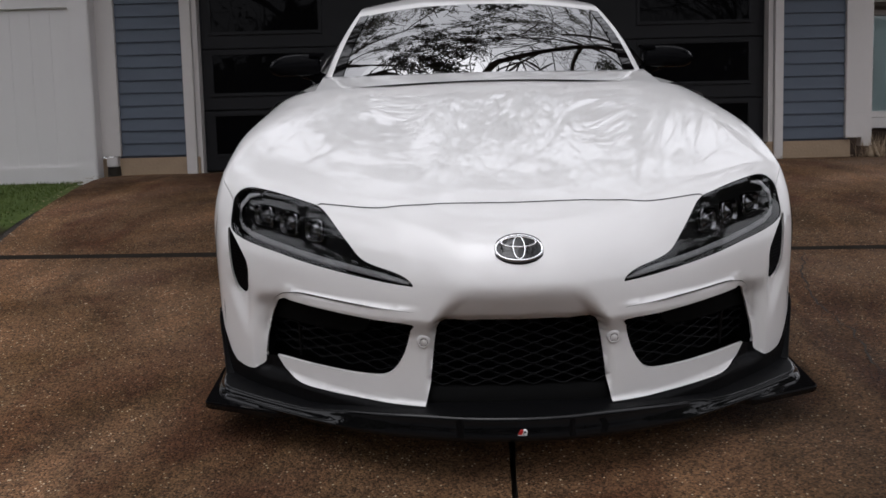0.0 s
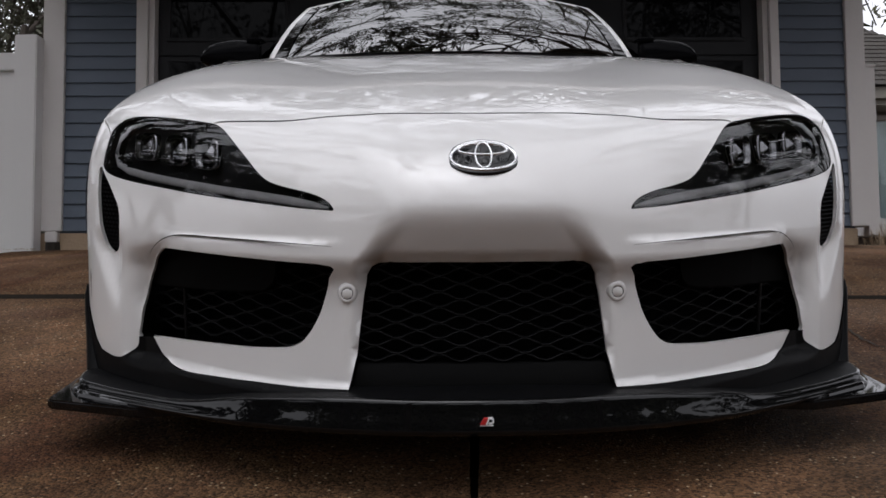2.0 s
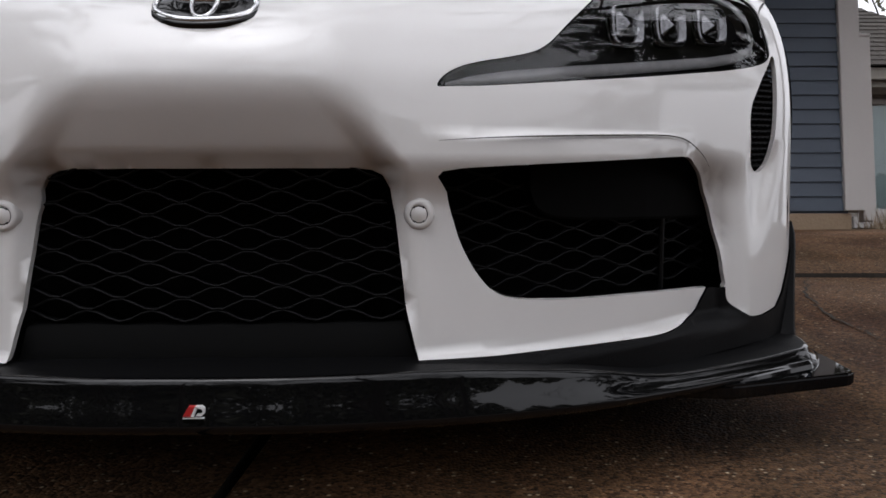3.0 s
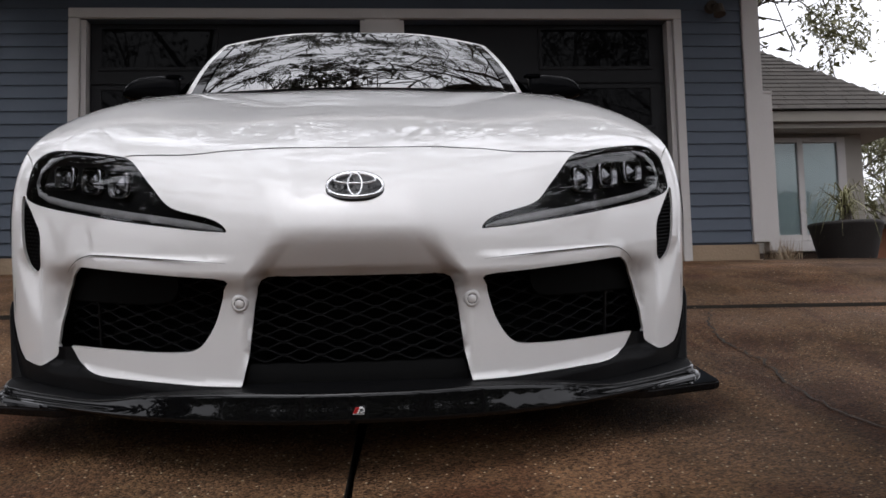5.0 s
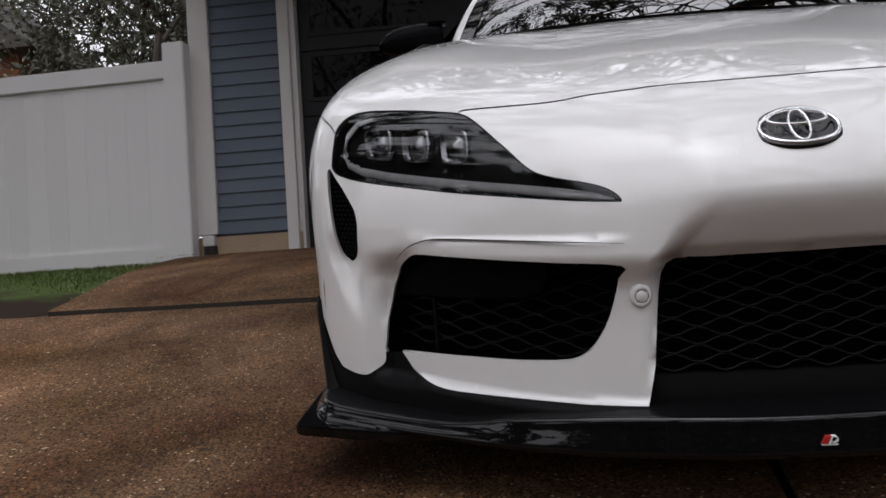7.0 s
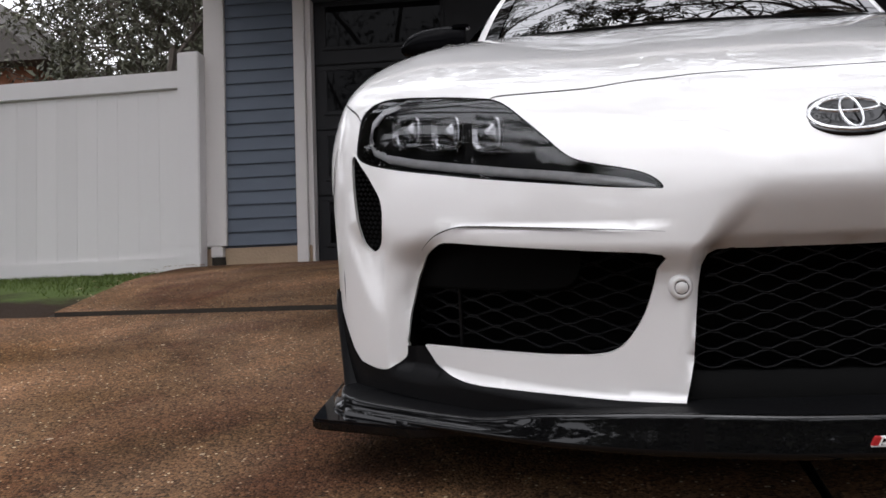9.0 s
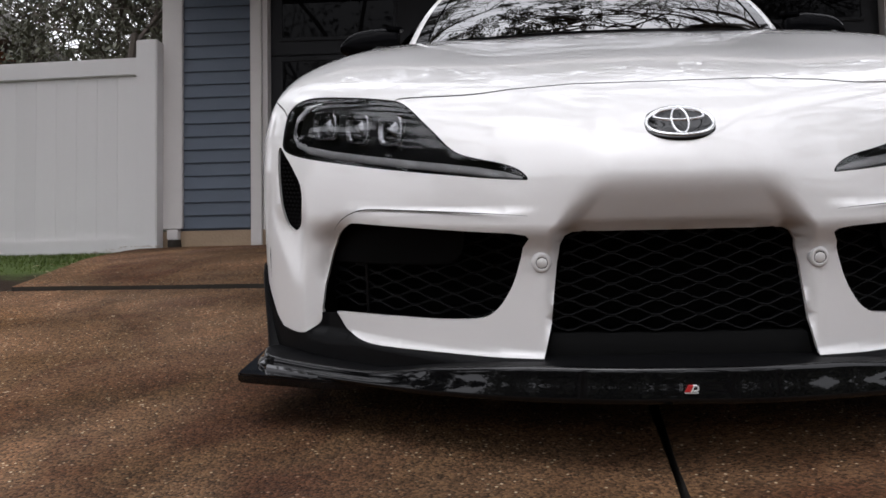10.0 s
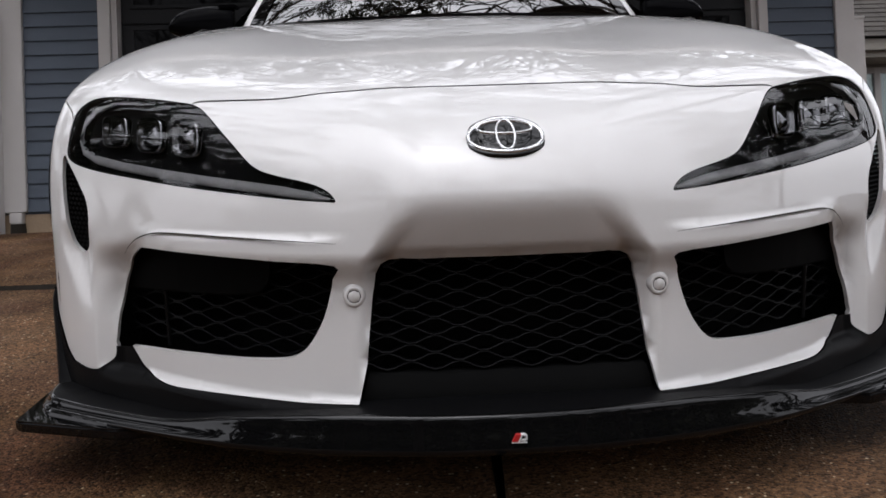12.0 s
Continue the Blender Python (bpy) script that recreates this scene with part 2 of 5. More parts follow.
M_GRASS = shade("wet_lawn_grass", (0.045, 0.066, 0.016), 0.7, vary=0.35, scale=7, fine=60, spec=0.15, tint=(0.085, 0.115, 0.028), random_tone=0.1)
M_BARK = shade("grey_bark", (0.075, 0.06, 0.048), 0.9, vary=0.35, scale=9, fine=60, bump=0.7)
M_LEAF = shade("evergreen_leaf", (0.048, 0.055, 0.030), 0.6, vary=0.45, scale=3, fine=20, tint=(0.095, 0.095, 0.055))
M_LEAF2 = shade("olive_spring_leaf", (0.11, 0.12, 0.045), 0.6, vary=0.4, scale=3, fine=20, tint=(0.2, 0.19, 0.10))
M_RUST = shade("rust_red_leaf", (0.11, 0.035, 0.028), 0.6, vary=0.4, scale=3, fine=20)
M_BRICK = shade("orange_brown_brick", (0.30, 0.12, 0.06), 0.85, vary=0.25, scale=4, fine=60, bump=0.3)
M_STREET = shade("street_asphalt", (0.05, 0.05, 0.052), 0.85, vary=0.25, scale=2, fine=80, bump=0.3)
M_POT = shade("weathered_dark_planter", (0.045, 0.04, 0.038), 0.7, vary=0.25, scale=6, fine=50, bump=0.2)
M_BLADE = shade("dry_green_blade", (0.12, 0.15, 0.05), 0.6, vary=0.4, scale=6, fine=30, tint=(0.3, 0.27, 0.13))
M_STRAW = shade("dry_leaf", (0.22, 0.12, 0.06), 0.8, vary=0.4, scale=5, fine=30, tint=(0.42, 0.34, 0.24))
M_BLIND = shade("pale_window_blind", (0.62, 0.66, 0.67), 0.5, vary=0.05, scale=3)
M_WINDSCREEN = glass_mat("coated_windscreen_glass", (0.75, 0.85, 0.8), 0.0, 0.10, 3.3)
M_LENS = glass_mat("clear_lens", (1, 1, 1), 0.0, 0.95, 1.53)
M_PANE = glass_mat("window_pane", (0.95, 1, 1), 0.0, 0.96)
M_TAN = shade("cream_wall_paint", (0.36, 0.33, 0.29), 0.7, vary=0.08, scale=3)


# ---------- mesh helpers
def part(name, bm, material, parent=None, label="", smooth=False):
    """Links a bmesh as one mesh object under a thing."""
    me = bpy.data.meshes.new(name)
    bm.to_mesh(me)
    bm.free()
    for m in (material if isinstance(material, (list, tuple)) else [material]):
        me.materials.append(m)
    if smooth:
        me.shade_smooth()
    ob = new(name, me)
    if parent:
        ob.parent = parent
    if label:
        tagged(ob, label)
    return ob


def box(x0, x1, y0, y1, z0, z1, bevel=0.0, bm=None):
    own = bm is None
    bm = bm or bmesh.new()
    v = [bm.verts.new((x, y, z)) for x in (x0, x1) for y in (y0, y1) for z in (z0, z1)]
    fs = [bm.faces.new([v[i] for i in q]) for q in ((0, 1, 3, 2), (4, 6, 7, 5), (0, 4, 5, 1), (2, 3, 7, 6), (0, 2, 6, 4), (1, 5, 7, 3))]
    if bevel:
        es = {e for f in fs for e in f.edges}
        bmesh.ops.bevel(bm, geom=list(es), offset=bevel, segments=2, affect="EDGES", clamp_overlap=True)
    return bm


def empty(name, m=None):
    e = new(name)
    e.empty_display_size = 0.1
    if m is not None:
        e.matrix_world = m
    return e


def tube(bm, pts, radii, sides=8, cap=True):
    """A tapered tube along points."""
    rings = []
    for i, p in enumerate(pts):
        p = Vector(p)
        a, b = Vector(pts[max(i - 1, 0)]), Vector(pts[min(i + 1, len(pts) - 1)])
        d = (b - a).normalized() if (b - a).length > 1e-9 else Vector((0, 0, 1))
        u = d.orthogonal().normalized()
        w = d.cross(u)
        rings.append([bm.verts.new(p + (u * math.cos(k * math.tau / sides) + w * math.sin(k * math.tau / sides)) * radii[i]) for k in range(sides)])
    for a, b in zip(rings, rings[1:]):
        for k in range(sides):
            bm.faces.new((a[k], a[(k + 1) % sides], b[(k + 1) % sides], b[k]))
    if cap:
        bm.faces.new(rings[0][::-1])
        bm.faces.new(rings[-1])
    return bm


def prism(bm, outline, y0, y1):
    """An outline in x and z, given depth from y0 to y1."""
    a = [bm.verts.new((x, y0, z)) for x, z in outline]
    b = [bm.verts.new((x, y1, z)) for x, z in outline]
    bm.faces.new(a)
    bm.faces.new(b[::-1])
    for i in range(len(a)):
        j = (i + 1) % len(a)
        bm.faces.new((a[j], a[i], b[i], b[j]))
    return bm


# ---------- the car's outer form, in the car's own frame (x across, y back from the nose, z up from the road)
def curve(xs, ys):
    """A smooth monotone curve through stations; straight beyond its ends."""
    xs, ys = np.array(xs, float), np.array(ys, float)
    h, d = np.diff(xs), np.diff(ys) / np.diff(xs)
    m = np.zeros(len(xs))
    m[0], m[-1] = d[0], d[-1]
    for i in range(1, len(xs) - 1):
        if d[i - 1] * d[i] > 0:
            w1, w2 = 2 * h[i] + h[i - 1], h[i] + 2 * h[i - 1]
            m[i] = (w1 + w2) / (w1 / d[i - 1] + w2 / d[i])

    def f(x):
        x = np.asarray(x, float)
        i = np.clip(np.searchsorted(xs, x) - 1, 0, len(xs) - 2)
        t = (x - xs[i]) / h[i]
        tc = np.clip(t, 0, 1)
        v = ((1 + 2 * tc) * (1 - tc) ** 2 * ys[i] + tc * (1 - tc) ** 2 * h[i] * m[i]
             + tc * tc * (3 - 2 * tc) * ys[i + 1] + tc * tc * (tc - 1) * h[i] * m[i + 1])
        return v + np.where(t < 0, (x - xs[0]) * m[0], 0) + np.where(t > 1, (x - xs[-1]) * m[-1], 0)
    return f


def step(a, b, x):
    t = np.clip((x - a) / (b - a), 0, 1)
    return t * t * (3 - 2 * t)


def soft_min(a, b, k):
    h = np.clip(0.5 + 0.5 * (b - a) / k, 0, 1)
    return b * (1 - h) + a * h - k * h * (1 - h)


nose_plan = curve([0, .15, .287, .45, .6, .72, .81, .87, .92, .95], [.095, .105, .148, .225, .318, .412, .482, .538, .60, .665])
nose_lean = curve([.1, .21, .4, .5, .56, .62, .66, .70, .74, .77, .80, .9], [-.03, -.026, -.01, 0, .012, .04, .07, .115, .18, .26, .38, .9])
hood_line = curve([0, .2, .35, .5, .8, 1.1, 1.4, 1.7], [.64, .71, .76, .80, .874, .930, .966, .988])
side_plan = curve([.2, .4, .6, .8, 1.0, 1.3, 1.8], [.87, .94, .972, .980, .978, .955, .915])


def front_y(x, z):
    a = np.abs(x)
    y = nose_plan(a) + nose_lean(z) * (1 - .25 * step(.3, .8, a))
    low = np.clip((.575 - z) / .12, 0, 1)
    y = y + .054 * (1 - step(.42, .575, z)) * (1 - step(.10 + .105 * low, .19 + .062 * low, a))          # scoop over the grille
    y = y - .016 * np.exp(-(a / .2) ** 4) * np.exp(-((z - .585) / .07) ** 2)      # beak of the nose
    y = y - .017 * step(.502, .490, z) * step(.43, .45, z) * step(.26, .42, a) * (1 - step(.66, .70, a))   # brow over the duct
    strut = step(.19, .21, z) * step(.47, .40, z)
    y = y + .60 * np.clip(.812 - a, 0, .06) * strut          # ridge of the strut, turned in to the duct
    edge = np.interp(z, [.278, .297, .35, .403, .479], [.812, .836, .853, .871, .897])
    y = y + .022 * step(.275, .44, z) * step(.50, .43, z) * step(.795, .826, a) * (1 - step(edge - .036, edge + .010, a))      # scoop below the side vent
    return y


def top_z(x, y):
    a = np.abs(x)
    return hood_line(y) + .012 * np.exp(-((a - .66) / .2) ** 2) * step(.35, .8, y) * step(1.35, .8, y) + (.006 - .036 * (a / .75) ** 2) * step(.65, 1.35, y) - .02 * step(.5, .9, a) * step(.6, .2, y)


def side_x(y, z):
    return side_plan(y) - .55 * np.clip(z - .62, 0, 1) ** 1.5 - .25 * np.clip(.35 - z, 0, 1) ** 1.5


HUB = np.array([0, 1.6, .35])


def out_to(inside, d):
    lo, hi = np.zeros(len(d)), np.full(len(d), 3.0)
    for _ in range(26):
        mid = (lo + hi) / 2
        ok = inside(HUB + d * mid[:, None])
        lo, hi = np.where(ok, mid, lo), np.where(ok, hi, mid)
    return lo


def skin(d):
    """Points of the outer skin along unit ways d from the hub."""
    a = out_to(lambda p: p[:, 1] > front_y(p[:, 0], p[:, 2]), d)
    b = out_to(lambda p: p[:, 2] < top_z(p[:, 0], p[:, 1]), d)
    c = out_to(lambda p: np.abs(p[:, 0]) < side_x(p[:, 1], p[:, 2]), d)
    r = soft_min(soft_min(b, c, .15), a, .065)
    return HUB + d * r[:, None]


def ways(az, el):
    return np.stack([np.cos(el) * np.sin(az), -np.cos(el) * np.cos(az), np.sin(el)], -1)

# ---------- ground
drive_line = curve([-60, -14, -10, -6, -2, 3.4, 5.0, 7, 12, 400], [-1.95, -1.92, -1.72, -1.144, -.3814, .648, .815, .86, .9, .9])


def drive_z(y):
    """Height of the drive: a straight fall in front, flatter by the garage."""
    return np.where(y < 3.4, np.where(y > -6, .1907 * y, drive_line(y)), drive_line(y))


def sheet(xs, ys, lift, rough=0.0, seed=0):
    bm = bmesh.new()
    rnd = random.Random(seed)
    grid = [[bm.verts.new((x, y, float(drive_z(y)) + lift + rnd.uniform(-rough, rough))) for x in xs] for y in ys]
    for a, b in zip(grid, grid[1:]):
        for i in range(len(xs) - 1):
            bm.faces.new((a[i], a[i + 1], b[i + 1], b[i]))
    return bm


ground = part("ground", sheet([-600, -60, -20, -8, -4, 0, 4, 8, 20, 60, 600], [-600, -60, -30, -18, -14, -12, -10, -8, -6, -4, -2, 0, 1, 2, 3, 3.4, 4, 4.5, 5, 6, 7, 9, 12, 30, 100, 600], -0.10), M_EARTH, smooth=True)
tagged(ground, "dark damp soil around the concrete drive", "ground", kind="structure")

road = part("road", sheet([-80, 80], [-30, -22, -17.6], 0.02), M_STREET)
tagged(road, "grey asphalt street at the foot of the drive", "road", kind="structure")

drive = empty("driveway")
tagged(drive, "brown exposed-aggregate concrete drive with dark joints", "driveway", kind="structure")


def slab(name, corners, seed, lift=0.0):
    """One cast slab: corners as (x0 near, x1 near, x0 far, x1 far, y near left, y near right, y far left, y far right)."""
    xa, xb, xc, xd, ya, yb, yc, yd = corners
    bm = bmesh.new()
    rnd = random.Random(seed)
    nu, nv = 10, 26
    top = []
    for j in range(nv + 1):
        v = j / nv
        row = []
        for i in range(nu + 1):
            u = i / nu
            x = (xa * (1 - u) + xb * u) * (1 - v) + (xc * (1 - u) + xd * u) * v
            y = (ya * (1 - u) + yb * u) * (1 - v) + (yc * (1 - u) + yd * u) * v
            edge = i in (0, nu) or j in (0, nv)
            z = float(drive_z(y)) + lift + rnd.uniform(-.0015, .0015) - (0.006 if edge else 0)
            row.append(bm.verts.new((x + (rnd.uniform(-.006, .006) if edge else 0), y + (rnd.uniform(-.006, .006) if edge else 0), z)))
        top.append(row)
    for a, b in zip(top, top[1:]):
        for i in range(nu):
            bm.faces.new((a[i], a[i + 1], b[i + 1], b[i]))
    rim = [r for r in top[0]] + [r[-1] for r in top[1:]] + top[-1][-2::-1] + [r[0] for r in top[-2:0:-1]]
    low = [bm.verts.new(v.co - Vector((0, 0, .11))) for v in rim]
    for i in range(len(rim)):
        j = (i + 1) % len(rim)
        bm.faces.new((rim[j], rim[i], low[i], low[j])).material_index = 1
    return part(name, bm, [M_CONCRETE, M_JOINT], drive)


def joint_y(x):
    return 2.28 - .05 * x


G = .012
for a, b, s in ((-5.6, -.03, 1), (-.03, 2.6, 2), (2.6, 6.2, 5)):
    slab("slab", (a + G - .54, b - G - .54, a + G + .14, b - G + .14, -9, -9, joint_y(a) - .008, joint_y(b) - .008), s)
slab("slab", (-2.62, .11 - G, -2.95, .30 - G, joint_y(-2.62) + .014, joint_y(-.03) + .014, 5.45, 5.45), 3, 0.018)
slab("slab", (.11 + G, 3.9, .30 + G, 3.9, joint_y(0) + .014, joint_y(3.9) + .014, 5.45, 5.45), 4, 0.014)
slab("slab", (3.93, 9.0, 3.93, 9.0, joint_y(3.9) + .3, joint_y(3.9) + .02, 5.0, 4.6), 6, -0.01)
bm = sheet([-6.1, -3, 0, 3, 6.3], [-9, -6, -3, 0, 1, 2, 2.6, 3, 3.4, 4, 5, 5.4], -.055)
part("joint_fill", bm, M_JOINT, drive, "dark dirt packed into the joints")


def crack(name, pts, width, seed):
    rnd = random.Random(seed)
    bm = bmesh.new()
    prev = None
    for i in range(len(pts) - 1):
        (x0, y0), (x1, y1) = pts[i], pts[i + 1]
        for k in range(9):
            t = k / 9
            x, y = x0 + (x1 - x0) * t + rnd.uniform(-.012, .012), y0 + (y1 - y0) * t + rnd.uniform(-.012, .012)
            w = width * rnd.uniform(.35, 1.2)
            z = float(drive_z(y)) + .0042
            cur = (bm.verts.new((x - w, y, z)), bm.verts.new((x + w, y, z)))
            if prev:
                bm.faces.new((prev[0], prev[1], cur[1], cur[0]))
            prev = cur
    return part(name, bm, M_JOINT, drive, "thin wandering crack in the concrete")


crack("crack", [(1.62, 2.12), (1.46, 1.75), (1.38, 1.4), (1.40, 1.1), (1.34, .8), (1.33, .5), (1.42, .1), (1.6, -.2)], .0045, 3)
crack("crack", [(-2.6, .52), (-2.2, .40), (-1.95, .42), (-1.9, .1)], .003, 5)
crack("crack", [(-2.0, -.05), (-1.4, -.12), (-.9, -.02), (-.4, -.1)], .002, 4)

def lawn_mat():
    """Grass that thins out into bare soil toward the drive."""
    m = shade("lawn_and_soil", (0.035, 0.075, 0.016), 0.75, vary=0.4, scale=7, fine=60, tint=(0.075, 0.10, 0.026), bump=0.5, spec=0.08)
    n, l = m.node_tree.nodes, m.node_tree.links
    b = n["Principled BSDF"]
    base = b.inputs["Base Color"].links[0].from_socket
    co, sep, nz = n.new("ShaderNodeTexCoord"), n.new("ShaderNodeSeparateXYZ"), n.new("ShaderNodeTexNoise")
    nz.inputs["Scale"].default_value = 4
    l.new(co.outputs["Object"], sep.inputs[0])
    l.new(co.outputs["Object"], nz.inputs["Vector"])
    add = n.new("ShaderNodeMath")
    add.operation = "ADD"
    l.new(sep.outputs[1], add.inputs[0])
    l.new(nz.outputs[0], add.inputs[1])
    rng = n.new("ShaderNodeMapRange")
    rng.inputs[1].default_value, rng.inputs[2].default_value = 3.45, 3.85
    l.new(add.outputs[0], rng.inputs[0])
    mix = n.new("ShaderNodeMix")
    mix.data_type = "RGBA"
    mix.inputs[6].default_value = (0.024, 0.014, 0.008, 1)
    l.new(rng.outputs[0], mix.inputs[0])
    l.new(base, mix.inputs[7])
    l.new(mix.outputs[2], b.inputs["Base Color"])
    return m


M_LAWN = lawn_mat()

# ---------- lawn by the fence, and the planted bed on the other side
bm = bmesh.new()
rnd = random.Random(11)
lawn = []
for j in range(13):
    y = 2.5 + 2.7 * j / 12
    edge = -2.66 - .33 * j / 12
    lawn.append([bm.verts.new((edge - .12 * (1 - j / 12) - 3.2 * i / 8, y + (rnd.uniform(-.05, .05) if j == 0 else 0), float(drive_z(y)) - .03 + (.0 if i else -.02))) for i in range(9)])
for a, b in zip(lawn, lawn[1:]):
    for i in range(8):
        bm.faces.new((a[i + 1], a[i], b[i], b[i + 1]))
lawn_ob = part("lawn", bm, M_LAWN, smooth=True)
tagged(lawn_ob, "green lawn strip in front of the fence", "lawn", kind="structure")
bm = bmesh.new()
for k in range(5200):
    v = rnd.random() ** .8
    y = 3.1 + 2.05 * v
    x = -2.66 - .33 * (y - 2.5) / 2.7 - .10 - rnd.random() ** 1.2 * 2.4
    if y < 3.15 + .25 * math.sin(x * 3) + .3 * rnd.random():
        continue
    z = float(drive_z(y)) - .03
    h, a = rnd.uniform(.012, .03), rnd.uniform(0, math.tau)
    dx, dy = math.cos(a) * .004, math.sin(a) * .004
    bx, by = rnd.uniform(-.02, .02), rnd.uniform(-.02, .02)
    bm.faces.new([bm.verts.new(p) for p in ((x - dx, y - dy, z), (x + dx, y + dy, z), (x + bx, y + by, z + h))])
tagged(part("grass", bm, M_GRASS), "short green grass blades of the lawn", "grass", kind="stuff")

# ---------- garage front
WALL = 5.33
LAP = .1035
house = empty("garage_house")
tagged(house, "blue lap-sided garage with off-white trim and dark doors", "house", kind="structure")


def lap_mesh(w, h=LAP):
    bm = bmesh.new()
    prof = [(.0, 0), (.0, h + .012), (-.006, h + .012), (-.021, .004), (-.021, 0)]
    a = [bm.verts.new((0, y, z)) for y, z in prof]
    b = [bm.verts.new((w, y, z)) for y, z in prof]
    bm.faces.new(a[::-1])
    bm.faces.new(b)
    for i in range(len(prof)):
        j = (i + 1) % len(prof)
        bm.faces.new((a[i], a[j], b[j], b[i]))
    me = bpy.data.meshes.new("lap_board")
    bmesh.ops.recalc_face_normals(bm, faces=bm.faces)
    bm.to_mesh(me)
    bm.free()
    me.materials.append(M_SIDING)
    return me


def wall_piece(x0, x1, z0, z1):
    return part("wall", box(x0, x1, WALL, WALL + .16, z0, z1), M_SIDING, house)


wall_piece(-2.84, -2.19, .98, 3.6)
wall_piece(2.62, 3.25, .98, 3.6)
wall_piece(-2.19, 2.62, 2.88, 3.6)
part("wall", box(-2.84, -2.68, WALL + .16, 12, .98, 3.6), M_SIDING, house)
part("wall", box(3.09, 3.25, WALL + .16, 12, .98, 3.6), M_SIDING, house)
part("footing", box(-2.985, -2.17, WALL - .012, WALL + .2, .60, .985, .006), M_FOUND, house, "tan concrete footing under the siding")
part("footing", box(2.56, 3.27, WALL - .012, WALL + .2, .60, .985, .006), M_FOUND, house, "tan concrete footing under the siding")
for x0, x1, z0, z1 in ((-2.82, -2.265, 1.0, 3.24), (2.685, 3.21, 1.0, 3.24), (-2.27, 2.69, 2.965, 3.24)):
    me = lap_mesh(x1 - x0)
    z = z0
    while z < z1:
        ob = new("lap_board", me)
        ob.parent, ob.location = house, (x0, WALL, z)
        z += LAP


def trim(name, x0, x1, z0, z1, y0=WALL - .045, y1=WALL - .0005, label=""):
    return part(name, box(x0, x1, y0, y1, z0, z1, .004), M_TRIM, house, label)


trim("corner_board", -2.975, -2.815, 1.0, 3.22, WALL - .05, WALL + .10, "off-white corner board")
trim("corner_board", 3.21, 3.357, 1.0, 3.22, WALL - .05, WALL + .10, "off-white corner board")
trim("door_trim", -2.275, -2.19, .84, 2.88)
trim("door_trim", 2.62, 2.69, .84, 2.88)
trim("door_trim", -2.275, 2.69, 2.882, 2.962, WALL - .047)
trim("centre_post", .055, .342, .84, 2.88, WALL - .03, WALL + .14, "off-white post between the garage doors")
for a, b in ((-2.19, -2.15), (.02, .055), (.342, .377), (2.58, 2.62)):
    part("jamb", box(a, b, WALL + .002, WALL + .16, .84, 2.878), M_TRIM, house)
part("floor_slab", box(-2.7, 3.1, WALL + .13, 12, .6, .835), M_FOUND, house)
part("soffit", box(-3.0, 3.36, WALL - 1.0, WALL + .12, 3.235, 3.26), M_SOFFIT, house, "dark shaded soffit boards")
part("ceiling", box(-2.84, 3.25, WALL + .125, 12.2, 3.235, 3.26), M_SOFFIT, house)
part("fascia_gutter", box(-3.02, 3.40, WALL - 1.1, WALL - 1.005, 3.20, 3.33, .02), M_TRIM, house, "off-white gutter along the eave")
bm = bmesh.new()
tilt_roof = [(WALL - 1.0, 3.27), (WALL - 1.0, 3.32), (8.7, 4.9), (12.4, 3.32), (12.4, 3.27)]
ends = [[bm.verts.new((x, y, z)) for y, z in tilt_roof] for x in (-3.01, 3.38)]
bm.faces.new(ends[0])
bm.faces.new(ends[1][::-1])
for i in range(5):
    bm.faces.new((ends[0][(i + 1) % 5], ends[0][i], ends[1][i], ends[1][(i + 1) % 5]))
part("roof", bm, M_ROOF, house, "brown-grey shingle roof")
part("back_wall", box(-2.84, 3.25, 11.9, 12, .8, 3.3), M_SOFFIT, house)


def garage_door(name, x0, x1, wx0, wx1):
    d = empty(name)
    tagged(d, "closed charcoal sectional garage door with dark glass panels", "garage door", kind="structure")
    y = WALL + .10
    part("door_panel", box(x0, x1, y + .022, y + .05, .85, 2.878), M_DOOR, d)
    z = .86
    for r in range(4):
        part("section", box(x0 + .004, x1 - .004, y, y + .024, z, z + .498, .006), M_DOOR, d)
        fx0, fx1, fz0, fz1 = wx0, wx1, z + .14, z + .455
        for a in ((fx0 - .03, fx1 + .03, fz1, fz1 + .03), (fx0 - .03, fx1 + .03, fz0 - .03, fz0), (fx0 - .03, fx0, fz0, fz1), (fx1, fx1 + .03, fz0, fz1)):
            part("window_bead", box(a[0], a[1], y - .014, y + .002, a[2], a[3], .004), M_DOOR, d)
        bm = bmesh.new()
        bm.faces.new([bm.verts.new(p) for p in ((fx0, y - .004, fz0), (fx1, y - .004, fz0), (fx1, y - .004, fz1), (fx0, y - .004, fz1))])
        part("pane", bm, M_DARKPANE, d, "dark reflecting glass panel")
        z += .506
    return d


garage_door("garage_door_1", -2.15, .02, -2.05, -1.16)
garage_door("garage_door_2", .377, 2.58, 1.53, 2.44)

# small security lamp under the eave
lampf = empty("eave_lamp", Matrix.Translation((2.95, WALL - .06, 2.98)))
tagged(lampf, "small bronze wall lamp under the eave", "wall lamp")
bm = bmesh.new()
tube(bm, [(0, .04, 0), (0, -.02, 0)], [.05, .05], 12)
part("back_plate", bm, M_BARK, lampf)
bm = bmesh.new()
tube(bm, [(0, -.02, .0), (.03, -.07, -.03), (.03, -.09, -.1)], [.02, .045, .05], 12)
part("lamp_head", bm, M_BARK, lampf)

